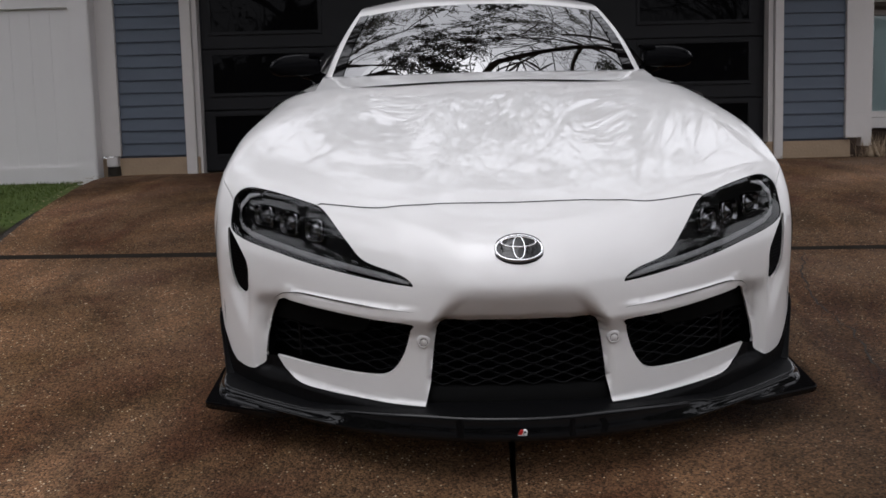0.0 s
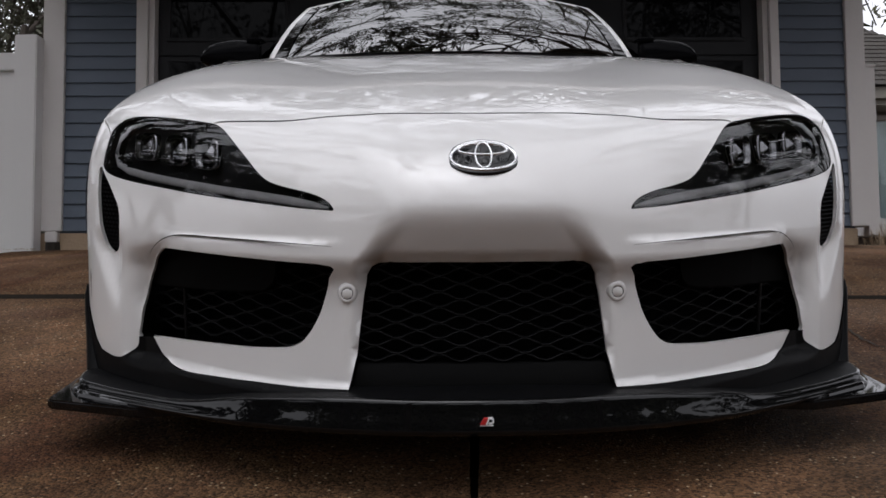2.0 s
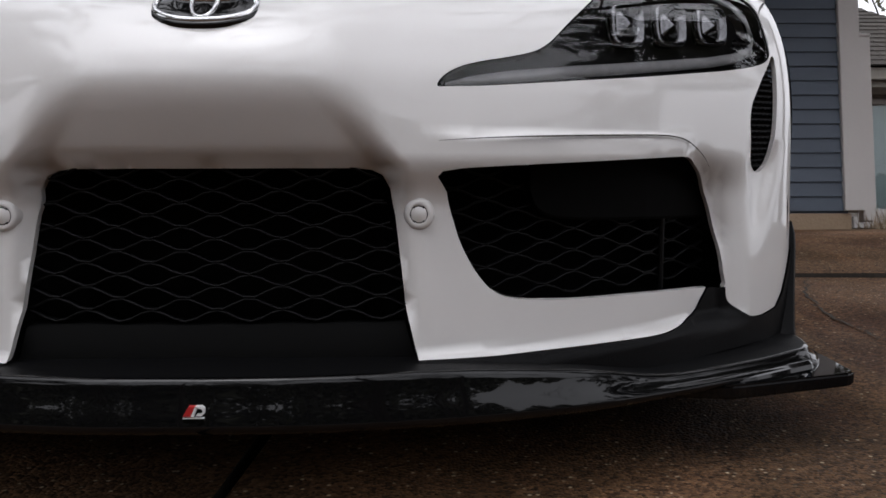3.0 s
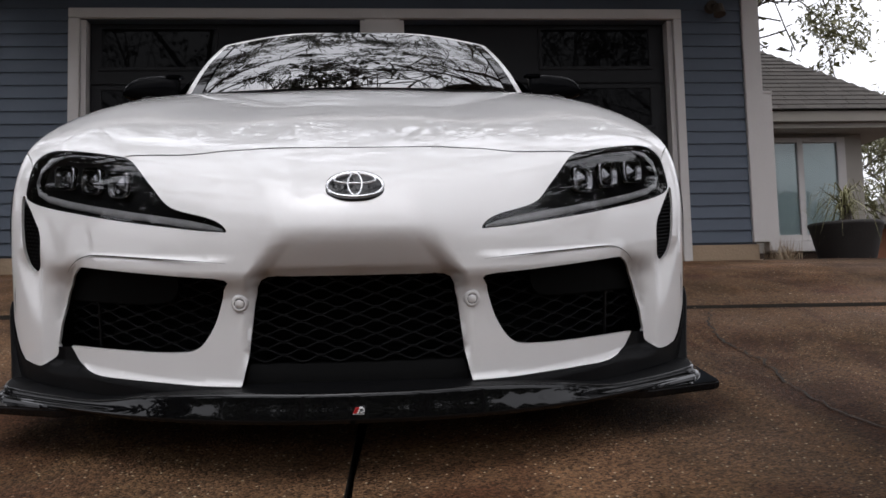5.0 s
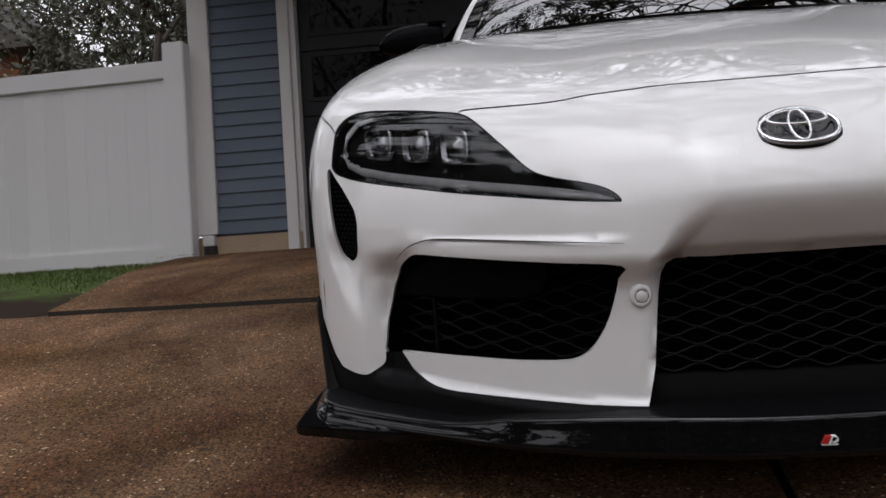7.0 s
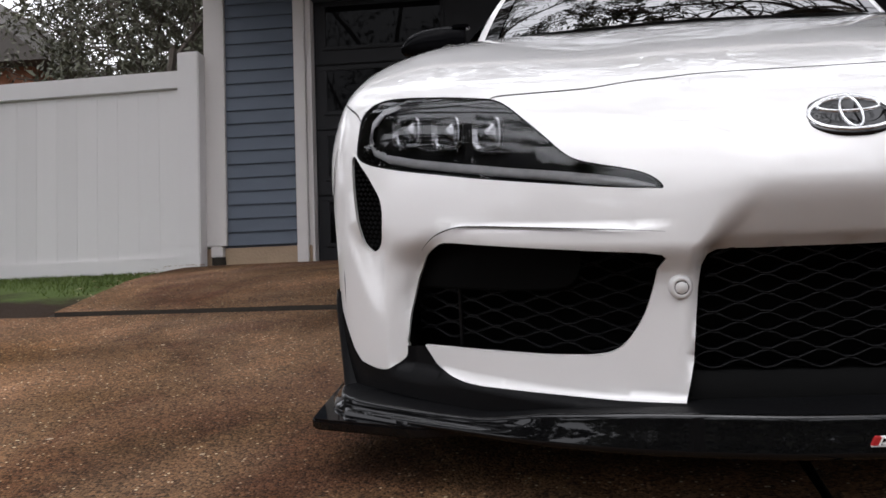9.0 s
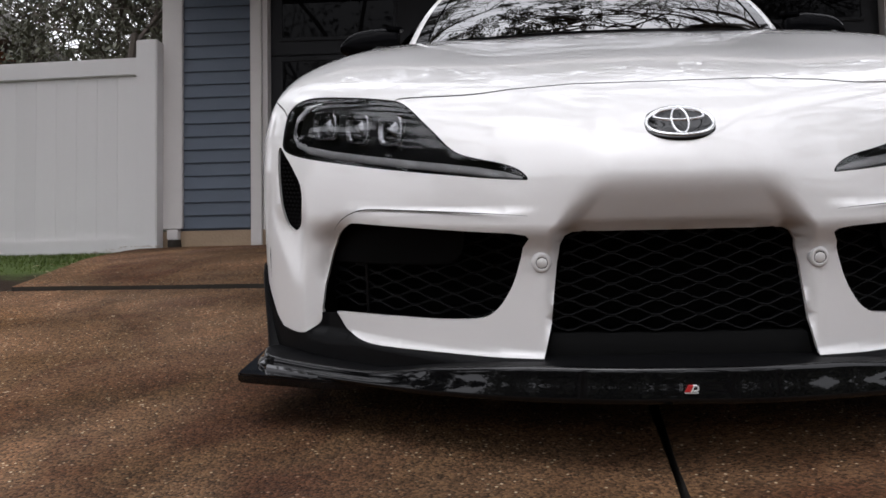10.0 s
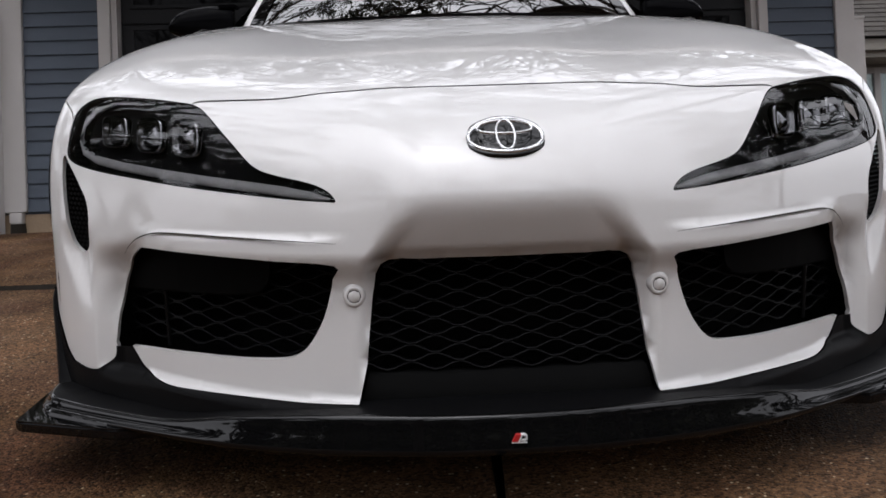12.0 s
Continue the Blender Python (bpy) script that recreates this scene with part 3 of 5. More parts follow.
# downspout end by the corner
spout = empty("downspout_boot", Matrix.Translation((-2.885, WALL - .02, .8)))
tagged(spout, "white downspout end over a dark drain pipe", "drain pipe")
part("white_end", box(-.045, .045, -.05, .04, .115, .195, .006), M_TRIM, spout)
bm = bmesh.new()
tube(bm, [(0, 0, -.06), (0, 0, .06), (0, -.005, .118)], [.06, .055, .05], 14)
part("drain_pipe", bm, M_JOINT, spout)

# ---------- vinyl fence
fence = empty("vinyl_fence", Matrix.Translation((-2.99, 5.22, 0)) @ Matrix.Rotation(radians(-3), 4, "Z"))
tagged(fence, "white vinyl privacy fence panel with top and bottom rails", "fence")
part("post", box(-.15, .020, -.06, .07, .70, 2.47, .008), M_VINYL, fence)
part("top_rail", box(-3.0, -.15, -.035, .045, 2.20, 2.34, .008), M_VINYL, fence)
part("bottom_rail", box(-3.0, -.15, -.035, .045, .77, .93, .008), M_VINYL, fence)
me = None
for k in range(17):
    x = -.15 - .168 * (k + 1)
    if me is None:
        bm = bmesh.new()
        prism(bm, [(.0, .9), (.1675, .9), (.1675, 2.22), (.0, 2.22)], -.012, .018)
        bmesh.ops.bevel(bm, geom=[e for e in bm.edges if abs(e.verts[0].co.z - e.verts[1].co.z) > 1], offset=.0012, segments=1, affect="EDGES")
        me = bpy.data.meshes.new("board")
        bm.to_mesh(me)
        bm.free()
        me.materials.append(M_VINYL)
    ob = new("board", me)
    ob.parent, ob.location = fence, (x, 0, 0)
post = copy_thing(fence, Matrix.Translation((-5.97, 5.38, 0)) @ Matrix.Rotation(radians(-3), 4, "Z"))

# ---------- trees
def branch_tree(name, base, height, spread, seed, leaf=None, n_leaf=0, leaf_size=.06, clump=1.0, label="", levels=4, trunk=.16, lean=(0, 0), limb_from=.25, droop=0.0, fork=3, twig=.0025):
    """A tapered trunk that forks into limbs and twigs, with loose leaves."""
    rnd = random.Random(seed)
    thing = empty(name, Matrix.Translation(base))
    tagged(thing, label, "tree")
    bm = bmesh.new()
    tips = []

    def grow(p, d, length, r, level):
        pts, rad = [p], [r]
        n = 5 if level < 2 else 4
        for i in range(n):
            d = (d + Vector((rnd.uniform(-1, 1), rnd.uniform(-1, 1), rnd.uniform(-.5, .8) - droop)) * .16).normalized()
            p = p + d * length / n
            pts.append(p)
            rad.append(max(r * (1 - .62 * (i + 1) / n), twig))
        tube(bm, pts, rad, 7 if level < 2 else (4 if level < 3 else 3), cap=False)
        if level >= levels:
            tips.extend(pts[1:])
            return
        for i in range(fork + (1 if level else 2)):
            k = rnd.uniform(limb_from if level == 0 else .3, 1) * (len(pts) - 1)
            j = min(int(k), len(pts) - 2)
            q = pts[j].lerp(pts[j + 1], k - j)
            u = d.orthogonal().normalized()
            u.rotate(Matrix.Rotation(rnd.uniform(0, math.tau), 3, d))
            nd = (d * rnd.uniform(.5, 1.0) + u * rnd.uniform(.6, 1.1) * spread + Vector((0, 0, .12))).normalized()
            grow(q, nd, length * rnd.uniform(.5, .75), max(rad[j] * .62, .003), level + 1)

    grow(Vector((0, 0, -.1)), Vector((lean[0], lean[1], 1)).normalized(), height * .55, trunk, 0)
    part("trunk", bm, M_BARK, thing)
    if leaf:
        g = np.random.default_rng(seed)
        t = np.array([tuple(p) for p in tips])
        t = t[g.random(len(t)) < clump]
        c = t[g.integers(0, len(t), n_leaf)] + g.normal(0, .12, (n_leaf, 3))
        a, b = g.normal(0, 1, (n_leaf, 3)), g.normal(0, 1, (n_leaf, 3)) + (0, 0, -.6)
        s = leaf_size * g.uniform(.5, 1.3, (n_leaf, 1))
        a, b = a / np.linalg.norm(a, axis=1)[:, None] * s, b / np.linalg.norm(b, axis=1)[:, None] * s
        quads = np.stack([c - a * .35, c + b * .8 - a * .25, c + b * 1.5, c + b * .8 + a * .35], 1)
        me = bpy.data.meshes.new("crown")
        me.vertices.add(n_leaf * 4)
        me.loops.add(n_leaf * 4)
        me.polygons.add(n_leaf)
        me.vertices.foreach_set("co", quads.ravel())
        me.loops.foreach_set("vertex_index", np.arange(n_leaf * 4))
        me.polygons.foreach_set("loop_start", np.arange(n_leaf) * 4)
        me.update(calc_edges=True)
        me.materials.append(leaf)
        new("crown", me).parent = thing
    return thing


branch_tree("evergreen_tree", (-5.2, 9.2, .8), 6.0, 1.0, 5, M_LEAF, 42000, .055, 1.0, "loose evergreen tree with small dark leaves behind the fence", levels=4, trunk=.12, limb_from=.1, droop=.15, fork=3)
branch_tree("evergreen_tree", (-6.0, 12.4, .8), 8.0, 1.0, 6, M_LEAF, 34000, .065, 1.0, "loose evergreen tree with small dark leaves behind the fence", levels=4, trunk=.13, limb_from=.1, droop=.1, fork=3)
branch_tree("evergreen_tree", (-5.4, 11.0, .8), 7.5, .95, 51, M_LEAF, 40000, .055, 1.0, "loose evergreen tree with small dark leaves behind the fence", levels=4, trunk=.13, limb_from=.1, droop=.1, fork=3)
branch_tree("evergreen_shrub", (-4.3, 7.0, .8), 3.3, 1.1, 15, M_LEAF, 8000, .06, 1.0, "dense evergreen shrub leaning over the fence", levels=4, trunk=.07, limb_from=.1, droop=.15, fork=3)
branch_tree("spring_tree", (9.6, 17, .9), 5.6, .9, 8, M_LEAF2, 9000, .12, 1.0, "olive-leaved tree with gaps behind the neighbouring roof", levels=4, trunk=.14, fork=3)
branch_tree("spring_tree", (13.2, 19, .9), 5.0, .9, 9, M_LEAF2, 7000, .12, 1.0, "pale blossoming tree with gaps behind the roof", levels=4, trunk=.13, fork=3)
# trees across the street, mirrored in the windscreen and the paint
branch_tree("bare_tree", (6.6, 3.4, .55), 15, 1.1, 21, label="tall bare deciduous tree leaning over the drive", levels=5, trunk=.27, limb_from=.35, fork=3, lean=(-.62, .06), twig=.012)
for x, y, h, k in ((-11.5, 6.0, 12, 41), (-10.0, -5.0, 12, 42), (-12.5, 0.5, 14, 43), (11.5, 4.5, 13, 44), (13.5, -.5, 14, 46)):
    branch_tree("leafy_tree", (x, y, .1 if y > 0 else -.8), h, .95, k, M_LEAF, 24000, .24, .5, "tall dark leafy tree beside the drive", levels=4, trunk=.22, limb_from=.08, fork=3, twig=.012)
branch_tree("bare_tree", (9.0, -12, -1.9), 12, 1.0, 24, label="tall bare deciduous tree beside the drive", levels=5, trunk=.24, limb_from=.2, fork=3, lean=(-.1, 0), twig=.008)
branch_tree("leafy_tree", (-6.8, 2.6, .3), 13, .9, 22, M_LEAF, 15000, .15, .3, "dark leafy tree beside the fence", levels=4, trunk=.24, fork=3, lean=(.18, .1), limb_from=.4, twig=.012)
branch_tree("leafy_tree", (-15, -22, -1.9), 10, .9, 23, M_LEAF, 7000, .25, 1.0, "dark leafy tree across the street", levels=4, trunk=.22, fork=3)

for x, y, h, k, m in ((1.5, 15, 17, 26, M_LEAF2), (-5.0, 15, 16, 27, M_LEAF), (-2.0, 20, 18, 38, M_LEAF), (3.5, 22, 18, 39, M_LEAF)):
    branch_tree("budding_tree", (x, y, .9), h, .95, k, m, 8000, .20, .22, "tall tree with clumped spring leaves behind the garage", levels=4, trunk=.3, limb_from=.25, fork=4, twig=.022)

branch_tree("leafy_tree", (-3.8, -9.5, -1.5), 15, 1.0, 28, M_LEAF, 7000, .16, .3, label="tall thinly leaved tree by the street", levels=5, trunk=.25, limb_from=.3, fork=3, lean=(.2, .1), twig=.008)
branch_tree("leafy_tree", (4.6, -9.0, -1.4), 15, 1.0, 29, M_LEAF, 6000, .16, .3, label="tall thinly leaved tree by the street", levels=5, trunk=.25, limb_from=.3, fork=3, lean=(-.22, .12), twig=.008)

# houses and a belt of trees across the street close the view behind the camera
# added and unseen; they darken the low sky in the paint's reflections
for k, (x, w, h) in enumerate(((-24, 11, 4.6), (-7.5, 12, 5.2), (9, 11, 4.8), (25, 12, 5.0))):
    hs = empty("street_house")
    tagged(hs, "unseen plain house with a dark roof, added behind the camera", "house", group="houses across the street")
    part("wall", box(x - w / 2, x + w / 2, -44, -36, -2.0, h - 2), M_TAN, hs)
    bm = bmesh.new()
    prism(bm, [(x - w / 2 - .5, h - 2.05), (x + w / 2 + .5, h - 2.05), (x + w / 4, h + .6), (x - w / 4, h + .6)], -44.6, -35.4)
    part("roof", bm, M_ROOF, hs)
    part("door", box(x - .5, x + .5, -36.0, -35.94, -1.9, .2), M_DOOR, hs)
    for dx in (-3.6, 2.4):
        part("window", box(x + dx, x + dx + 1.4, -36.0, -35.95, -.8, .5), M_PANE, hs)
rnd = random.Random(77)
bm, bt = bmesh.new(), bmesh.new()
for k in range(46):
    x = -70 + 140 * (k + rnd.random()) / 46
    y, hh = rnd.uniform(-33, -25), rnd.uniform(5, 10)
    tube(bt, [(x, y, -2), (x + .2, y, -2 + hh * .4), (x, y, -2 + hh * .8)], [.2, .15, .05], 6)
    for _ in range(1100):
        r = rnd.random() ** .5
        a, zz = rnd.uniform(0, math.tau), rnd.random()
        rad = 3.2 * r * math.sin(math.pi * min(.97, .12 + .85 * zz)) ** .7 * rnd.uniform(.7, 1.25)
        c = Vector((x + rad * math.cos(a), y + rad * math.sin(a), -1.2 + zz * hh))
        p, q = Vector((rnd.gauss(0, 1), rnd.gauss(0, 1), rnd.gauss(0, 1))).normalized(), Vector((rnd.gauss(0, 1), rnd.gauss(0, 1), rnd.gauss(0, 1))).normalized()
        s = rnd.uniform(.2, .5)
        bm.faces.new([bm.verts.new(c + v) for v in (-p * s, q * s, p * s, -q * s * .6)])
belt = empty("tree_line")
tagged(belt, "unseen belt of dark trees, added behind the camera", "trees", kind="stuff")
part("trunks", bt, M_BARK, belt)
part("crowns", bm, M_LEAF, belt)

# a red-leaved twig hangs into the upper corner of the sky
twig = empty("red_leaved_branch", Matrix.Translation((5.0, 6.4, 3.95)))
tagged(twig, "hanging branch tips with rust-red leaves", "branch")
rnd = random.Random(31)
bm, bl = bmesh.new(), bmesh.new()
for k in range(16):
    p = Vector((rnd.uniform(-1.0, 1.6), rnd.uniform(-.3, .3), rnd.uniform(.1, .7)))
    pts = [p]
    for i in range(5):
        pts.append(pts[-1] + Vector((rnd.uniform(-.15, .1), rnd.uniform(-.05, .05), -.07 - .05 * rnd.random())))
    tube(bm, pts, [.006, .005, .004, .003, .003, .002], 4, cap=False)
    for _ in range(60):
        c = rnd.choice(pts) + Vector((rnd.gauss(0, .06), rnd.gauss(0, .06), rnd.gauss(0, .05)))
        a, b = Vector((rnd.gauss(0, 1), rnd.gauss(0, 1), rnd.gauss(0, 1))).normalized(), Vector((rnd.gauss(0, 1), rnd.gauss(0, .5), -1)).normalized()
        s = rnd.uniform(.02, .045)
        bl.faces.new([bl.verts.new(c + v) for v in (-a * s * .4, b * s * .8 - a * s * .3, b * s * 1.5, b * s * .8 + a * s * .4)])
tube(bm, [(-1.2, 0, .75), (.2, .05, .8), (2.5, .2, .95)], [.01, .018, .03], 6)
part("twigs", bm, M_BARK, twig)
part("leaves", bl, M_RUST, twig)

# ---------- neighbouring wing with window and hip roof
wing = empty("neighbour_house")
tagged(wing, "cream-walled wing with white-framed window and hip roof", "house", kind="structure")
WY = 8.0
part("wall", box(4.2, 5.72, WY, WY + .2, .7, 2.46), M_TAN, wing)
part("wall", box(5.52, 5.72, WY + .2, 13, .7, 2.46), M_TAN, wing)
part("wall", box(3.26, 4.2, WY, WY + .2, .7, 2.46), M_TAN, wing)
part("fascia", box(3.27, 6.1, WY - .42, WY - .36, 2.52, 2.64, .006), M_TAN, wing)
part("soffit", box(3.27, 6.1, WY - .36, 13, 2.46, 2.52), M_TAN, wing)
win = empty("window_1")
win.parent = wing
for a in ((4.56, 4.66, 1.24, 2.42), (4.93, 5.0, 1.24, 2.42), (5.40, 5.5, 1.24, 2.42), (4.66, 4.93, 2.36, 2.42), (5.0, 5.40, 2.36, 2.42), (4.66, 4.93, 1.24, 1.31), (5.0, 5.40, 1.24, 1.31)):
    part("window_frame", box(a[0], a[1], WY - .05, WY - .002, a[2], a[3], .005), M_TRIM, win)
part("window_sill", box(4.5, 5.56, WY - .08, WY - .004, 1.12, 1.235, .006), M_TRIM, win)
for a, b in ((4.66, 4.93), (5.0, 5.40)):
    part("pane", box(a, b, WY - .022, WY - .014, 1.31, 2.36), M_PANE, win)
    part("blind", box(a, b, WY - .01, WY - .003, 1.31, 2.36), M_BLIND, win)
roofp = empty("roof")
roofp.parent = wing
bm = bmesh.new()
v = [bm.verts.new(p) for p in ((2.6, WY - .45, 2.645), (6.15, WY - .45, 2.645), (6.15, 13.2, 2.645), (2.6, 13.2, 2.645), (2.6, 10.0, 4.3), (4.75, 10.0, 4.3))]
for q in ((0, 1, 5, 4), (1, 2, 5), (2, 3, 4, 5), (3, 0, 4)):
    bm.faces.new([v[i] for i in q])
part("roof_deck", bm, M_ROOF, roofp)
me = None
n, rows = Vector((0, -1.655, 2.45)).normalized(), 21
for r in range(rows):
    t = r / rows
    y, z = WY - .45 + 2.45 * t, 2.645 + 1.655 * t
    xr = 6.15 + (4.75 - 6.15) * t
    x, k = 3.28, 0
    rr = random.Random(100 + r)
    x -= rr.uniform(0, .2)
    while x < xr:
        w = min(rr.uniform(.18, .32), xr - x)
        bm = bmesh.new()
        dy, dz, th = 2.45 / rows * 1.15, 1.655 / rows * 1.15, .009
        a = [bm.verts.new(p) for p in ((x, y - .01, z + .004), (x + w - .006, y - .01, z + .004), (x + w - .006, y + dy, z + dz + .004), (x, y + dy, z + dz + .004))]
        b = [bm.verts.new(q.co + n * (th if i < 2 else .004)) for i, q in enumerate(a)]
        bm.faces.new(b)
        for i in range(4):
            bm.faces.new((a[i], a[(i + 1) % 4], b[(i + 1) % 4], b[i]))
        part("shingle", bm, M_ROOF, roofp)
        x += w

# porch shadow below the sill, put in as a dark sheet
part("porch_shadow", box(4.3, 5.5, WY - .03, WY - .004, .80, 1.11), M_EARTH, wing, "dark sheet standing in for the porch shadow under the window sill")

# a second white downspout, dry grass and leaf litter at the corner of the garage
pipe = empty("downspout", Matrix.Translation((3.40, WALL + .02, float(drive_z(5.4)) + .10)))
tagged(pipe, "narrow white downspout beside the corner board", "downspout")
part("pipe", box(-.045, .045, -.04, .05, 0, 1.32, .006), M_TRIM, pipe)
part("pipe_cap", box(-.05, .05, -.045, .055, 1.32, 1.34, .004), M_TRIM, pipe)
bm = bmesh.new()
rnd = random.Random(61)
for k in range(170):
    a = rnd.uniform(0, math.tau)
    p = Vector((rnd.gauss(0, .06), rnd.gauss(0, .05), 0))
    tip = p + Vector((math.cos(a) * rnd.uniform(.02, .16), math.sin(a) * rnd.uniform(.02, .12), rnd.uniform(.06, .22)))
    side = Vector((-math.sin(a), math.cos(a), 0)) * .004
    bm.faces.new([bm.verts.new(q) for q in (p - side, p + side, tip)])
tuft = part("dry_tuft", bm, M_STRAW)
tuft.location = (3.46, WALL - .06, float(drive_z(5.27)) + .01)
tagged(tuft, "tuft of dry rust-brown grass at the wall", "grass", kind="stuff")
bm = bmesh.new()
for k in range(420):
    u = rnd.random()
    if u < .45:
        x, y = rnd.uniform(2.55, 3.5), WALL - .03 - abs(rnd.gauss(0, .05))
    elif u < .75:
        y = rnd.uniform(2.6, 5.2)
        x = -2.62 - .33 * (y - 2.5) / 2.7 + rnd.gauss(0, .05)
    else:
        x, y = rnd.uniform(-3, 4.5), rnd.uniform(-.6, 4.6)
        if -1.1 < x < 1.1 and y > -.1:
            continue
    c = Vector((x, y, float(drive_z(y)) + .027 + .004 * rnd.random()))
    a, s = rnd.uniform(0, math.tau), rnd.uniform(.005, .014)
    d, e = Vector((math.cos(a), math.sin(a), .1)), Vector((-math.sin(a), math.cos(a), .25))
    bm.faces.new([bm.verts.new(c + q * s) for q in (-d, -e * .45, d, e * .5)])
tagged(part("leaf_litter", bm, M_STRAW), "small fallen leaves and petals on the drive", "leaves", kind="stuff")

# planter with long-leaved plant
pot = empty("planter", Matrix.Translation((4.66, 6.5, float(drive_z(6.5)) + .02)))
tagged(pot, "dark round tapered planter on the walk", "planter")
bm = bmesh.new()
prof = [(.24, 0), (.25, .01), (.335, .36), (.345, .37), (.345, .40), (.315, .40), (.305, .34), (.0, .33)]
rings = []
for r, z in prof:
    rings.append([bm.verts.new((r * math.cos(a * math.tau / 28), r * math.sin(a * math.tau / 28), z)) for a in range(28)] if r else None)
for a, b in zip(rings, rings[1:]):
    if b is None:
        c = bm.verts.new((0, 0, .33))
        for i in range(28):
            bm.faces.new((a[i], a[(i + 1) % 28], c))
    else:
        for i in range(28):
            bm.faces.new((a[i], a[(i + 1) % 28], b[(i + 1) % 28], b[i]))
part("pot", bm, M_POT, pot, smooth=True)
bm = bmesh.new()
tube(bm, [(0, 0, .32), (.02, 0, .5), (.0, .01, .64)], [.05, .045, .04], 8)
part("stem", bm, M_BARK, pot)
bm = bmesh.new()
rnd = random.Random(41)
for k in range(110):
    a, reach = rnd.uniform(0, math.tau), rnd.uniform(.15, .55)
    up = rnd.uniform(.1, .75)
    p0 = Vector((0, 0, rnd.uniform(.4, .66)))
    d = Vector((math.cos(a), math.sin(a), 0))
    side = Vector((-d.y, d.x, 0)) * rnd.uniform(.006, .012)
    prev = None
    for i in range(6):
        t = i / 5
        p = p0 + d * reach * t + Vector((0, 0, up * t - (up + .45 * rnd.random()) * t * t * .8))
        w = side * (1 - t * .9)
        cur = (bm.verts.new(p - w), bm.verts.new(p + w))
        if prev:
            bm.faces.new((prev[0], prev[1], cur[1], cur[0]))
        prev = cur
part("leaves", bm, M_BLADE, pot)

# far houses
far = empty("brick_house")
tagged(far, "orange-brown house gable beyond the fence", "house")
part("wall", box(-15.5, -9.9, 15, 20, .8, 5.6), M_BRICK, far)
bm = bmesh.new()
prism(bm, [(-16.2, 5.5), (-9.4, 5.5), (-12.8, 8.2)], 14.6, 20.4)
part("roof", bm, M_ROOF, far)
far2 = empty("brown_house")
tagged(far2, "brown house with pale eave line in the distance", "house")
part("wall", box(12.8, 19, 16, 22, .8, 2.6), M_BRICK, far2)
bm = bmesh.new()
prism(bm, [(12.2, 2.55), (19.6, 2.55), (15.9, 4.6)], 15.6, 22.4)
part("roof", bm, M_ROOF, far2)

def loft(rows, close=False):
    bm = bmesh.new()
    vs = [[bm.verts.new(p) for p in r] for r in rows]
    for a, b in zip(vs, vs[1:]):
        for k in range(len(a) - 1):
            bm.faces.new((a[k], b[k], b[k + 1], a[k + 1]))
    bmesh.ops.recalc_face_normals(bm, faces=bm.faces)
    return bm


# ---------- openings and panel lines of the nose, seen from the front as (x, z); three numbers give a place on the flank
HEAD = [(.292, .558), (.300, .571), (.320, .583), (.351, .592), (.387, .599), (.420, .607), (.438, .615), (.455, .628), (.480, .653), (.510, .681), (.535, .704), (.556, .720), (.578, .729), (.61, .734), (.665, .741), (.735, .747), (.795, .749), (.830, .743), (.853, .729), (.866, .710), (.869, .68), (.871, .65), (.870, .632), (.855, .6185), (.82, .608), (.76, .598), (.69, .590), (.60, .580), (.51, .572), (.44, .566), (.365, .560), (.31, .5575)]
VENT = [(.875, .631), (.864, .617), (.842, .590), (.824, .563), (.813, .542), (.809, .510), (.812, .472), (.817, .450), (.833, .434), (.848, .438), (.861, .453), (.870, .486), (.876, .524), (.880, .568), (.882, .606), (.882, .625)]
DUCT = [(.675, .462), (.607, .462), (.503, .459), (.407, .456), (.299, .449), (.304, .422), (.312, .386), (.325, .347), (.347, .308), (.370, .284), (.400, .272), (.463, .265), (.513, .262), (.585, .259), (.675, .254), (.730, .251), (.765, .249), (.764, .273), (.758, .316), (.746, .359), (.735, .392), (.721, .424), (.702, .446)]
GRILLE = [(-.02, .453), (.10, .453), (.18, .4525), (.205, .450), (.220, .443), (.230, .425), (.236, .39), (.242, .34), (.250, .27), (.266, .206), (.266, .10), (-.02, .10)]
LOWER = [(.266, .204), (.372, .201), (.466, .200), (.567, .198), (.622, .197), (.656, .199), (.684, .205), (.703, .215), (.719, .236), (.730, .251), (.765, .249), (.769, .226), (.793, .209), (.815, .198), (.842, .196), (.877, .203), (.895, .547, .225), (.911, .571, .263), (.923, .592, .294), (.94, .634, .315), (.948, .65, .33), (.965, .68, .33), (.99, .75, .2), (.99, .8, .05), (.6, .3, .02), (.266, .1, .05)]
CUT = [(-.02, .748), (.09, .7485), (.20, .748), (.257, .745), (.324, .7415), (.375, .736), (.42, .7335), (.50, .7335), (.56, .733), (.578, .7295)]
FLANK_CUT = [(.866, .705), (.905, .66, .735), (.945, .8, .76), (.96, 1.0, .765), (.96, 1.25, .76), (.95, 1.5, .75)]


def bearings(line):
    """The ways from the hub to places on the skin, as azimuth and elevation."""
    flat = np.array([len(p) == 2 for p in line])
    q = np.array([p if len(p) == 3 else (p[0], float(front_y(p[0], p[1])), p[1]) for p in line], float)
    for _ in range(9):
        d = q - HUB
        d = d / np.linalg.norm(d, axis=1)[:, None]
        q[:, 1] = np.where(flat, .35 * q[:, 1] + .65 * skin(d)[:, 1], q[:, 1])
    return [(math.atan2(v[0], -v[1]), math.asin(v[2])) for v in d]


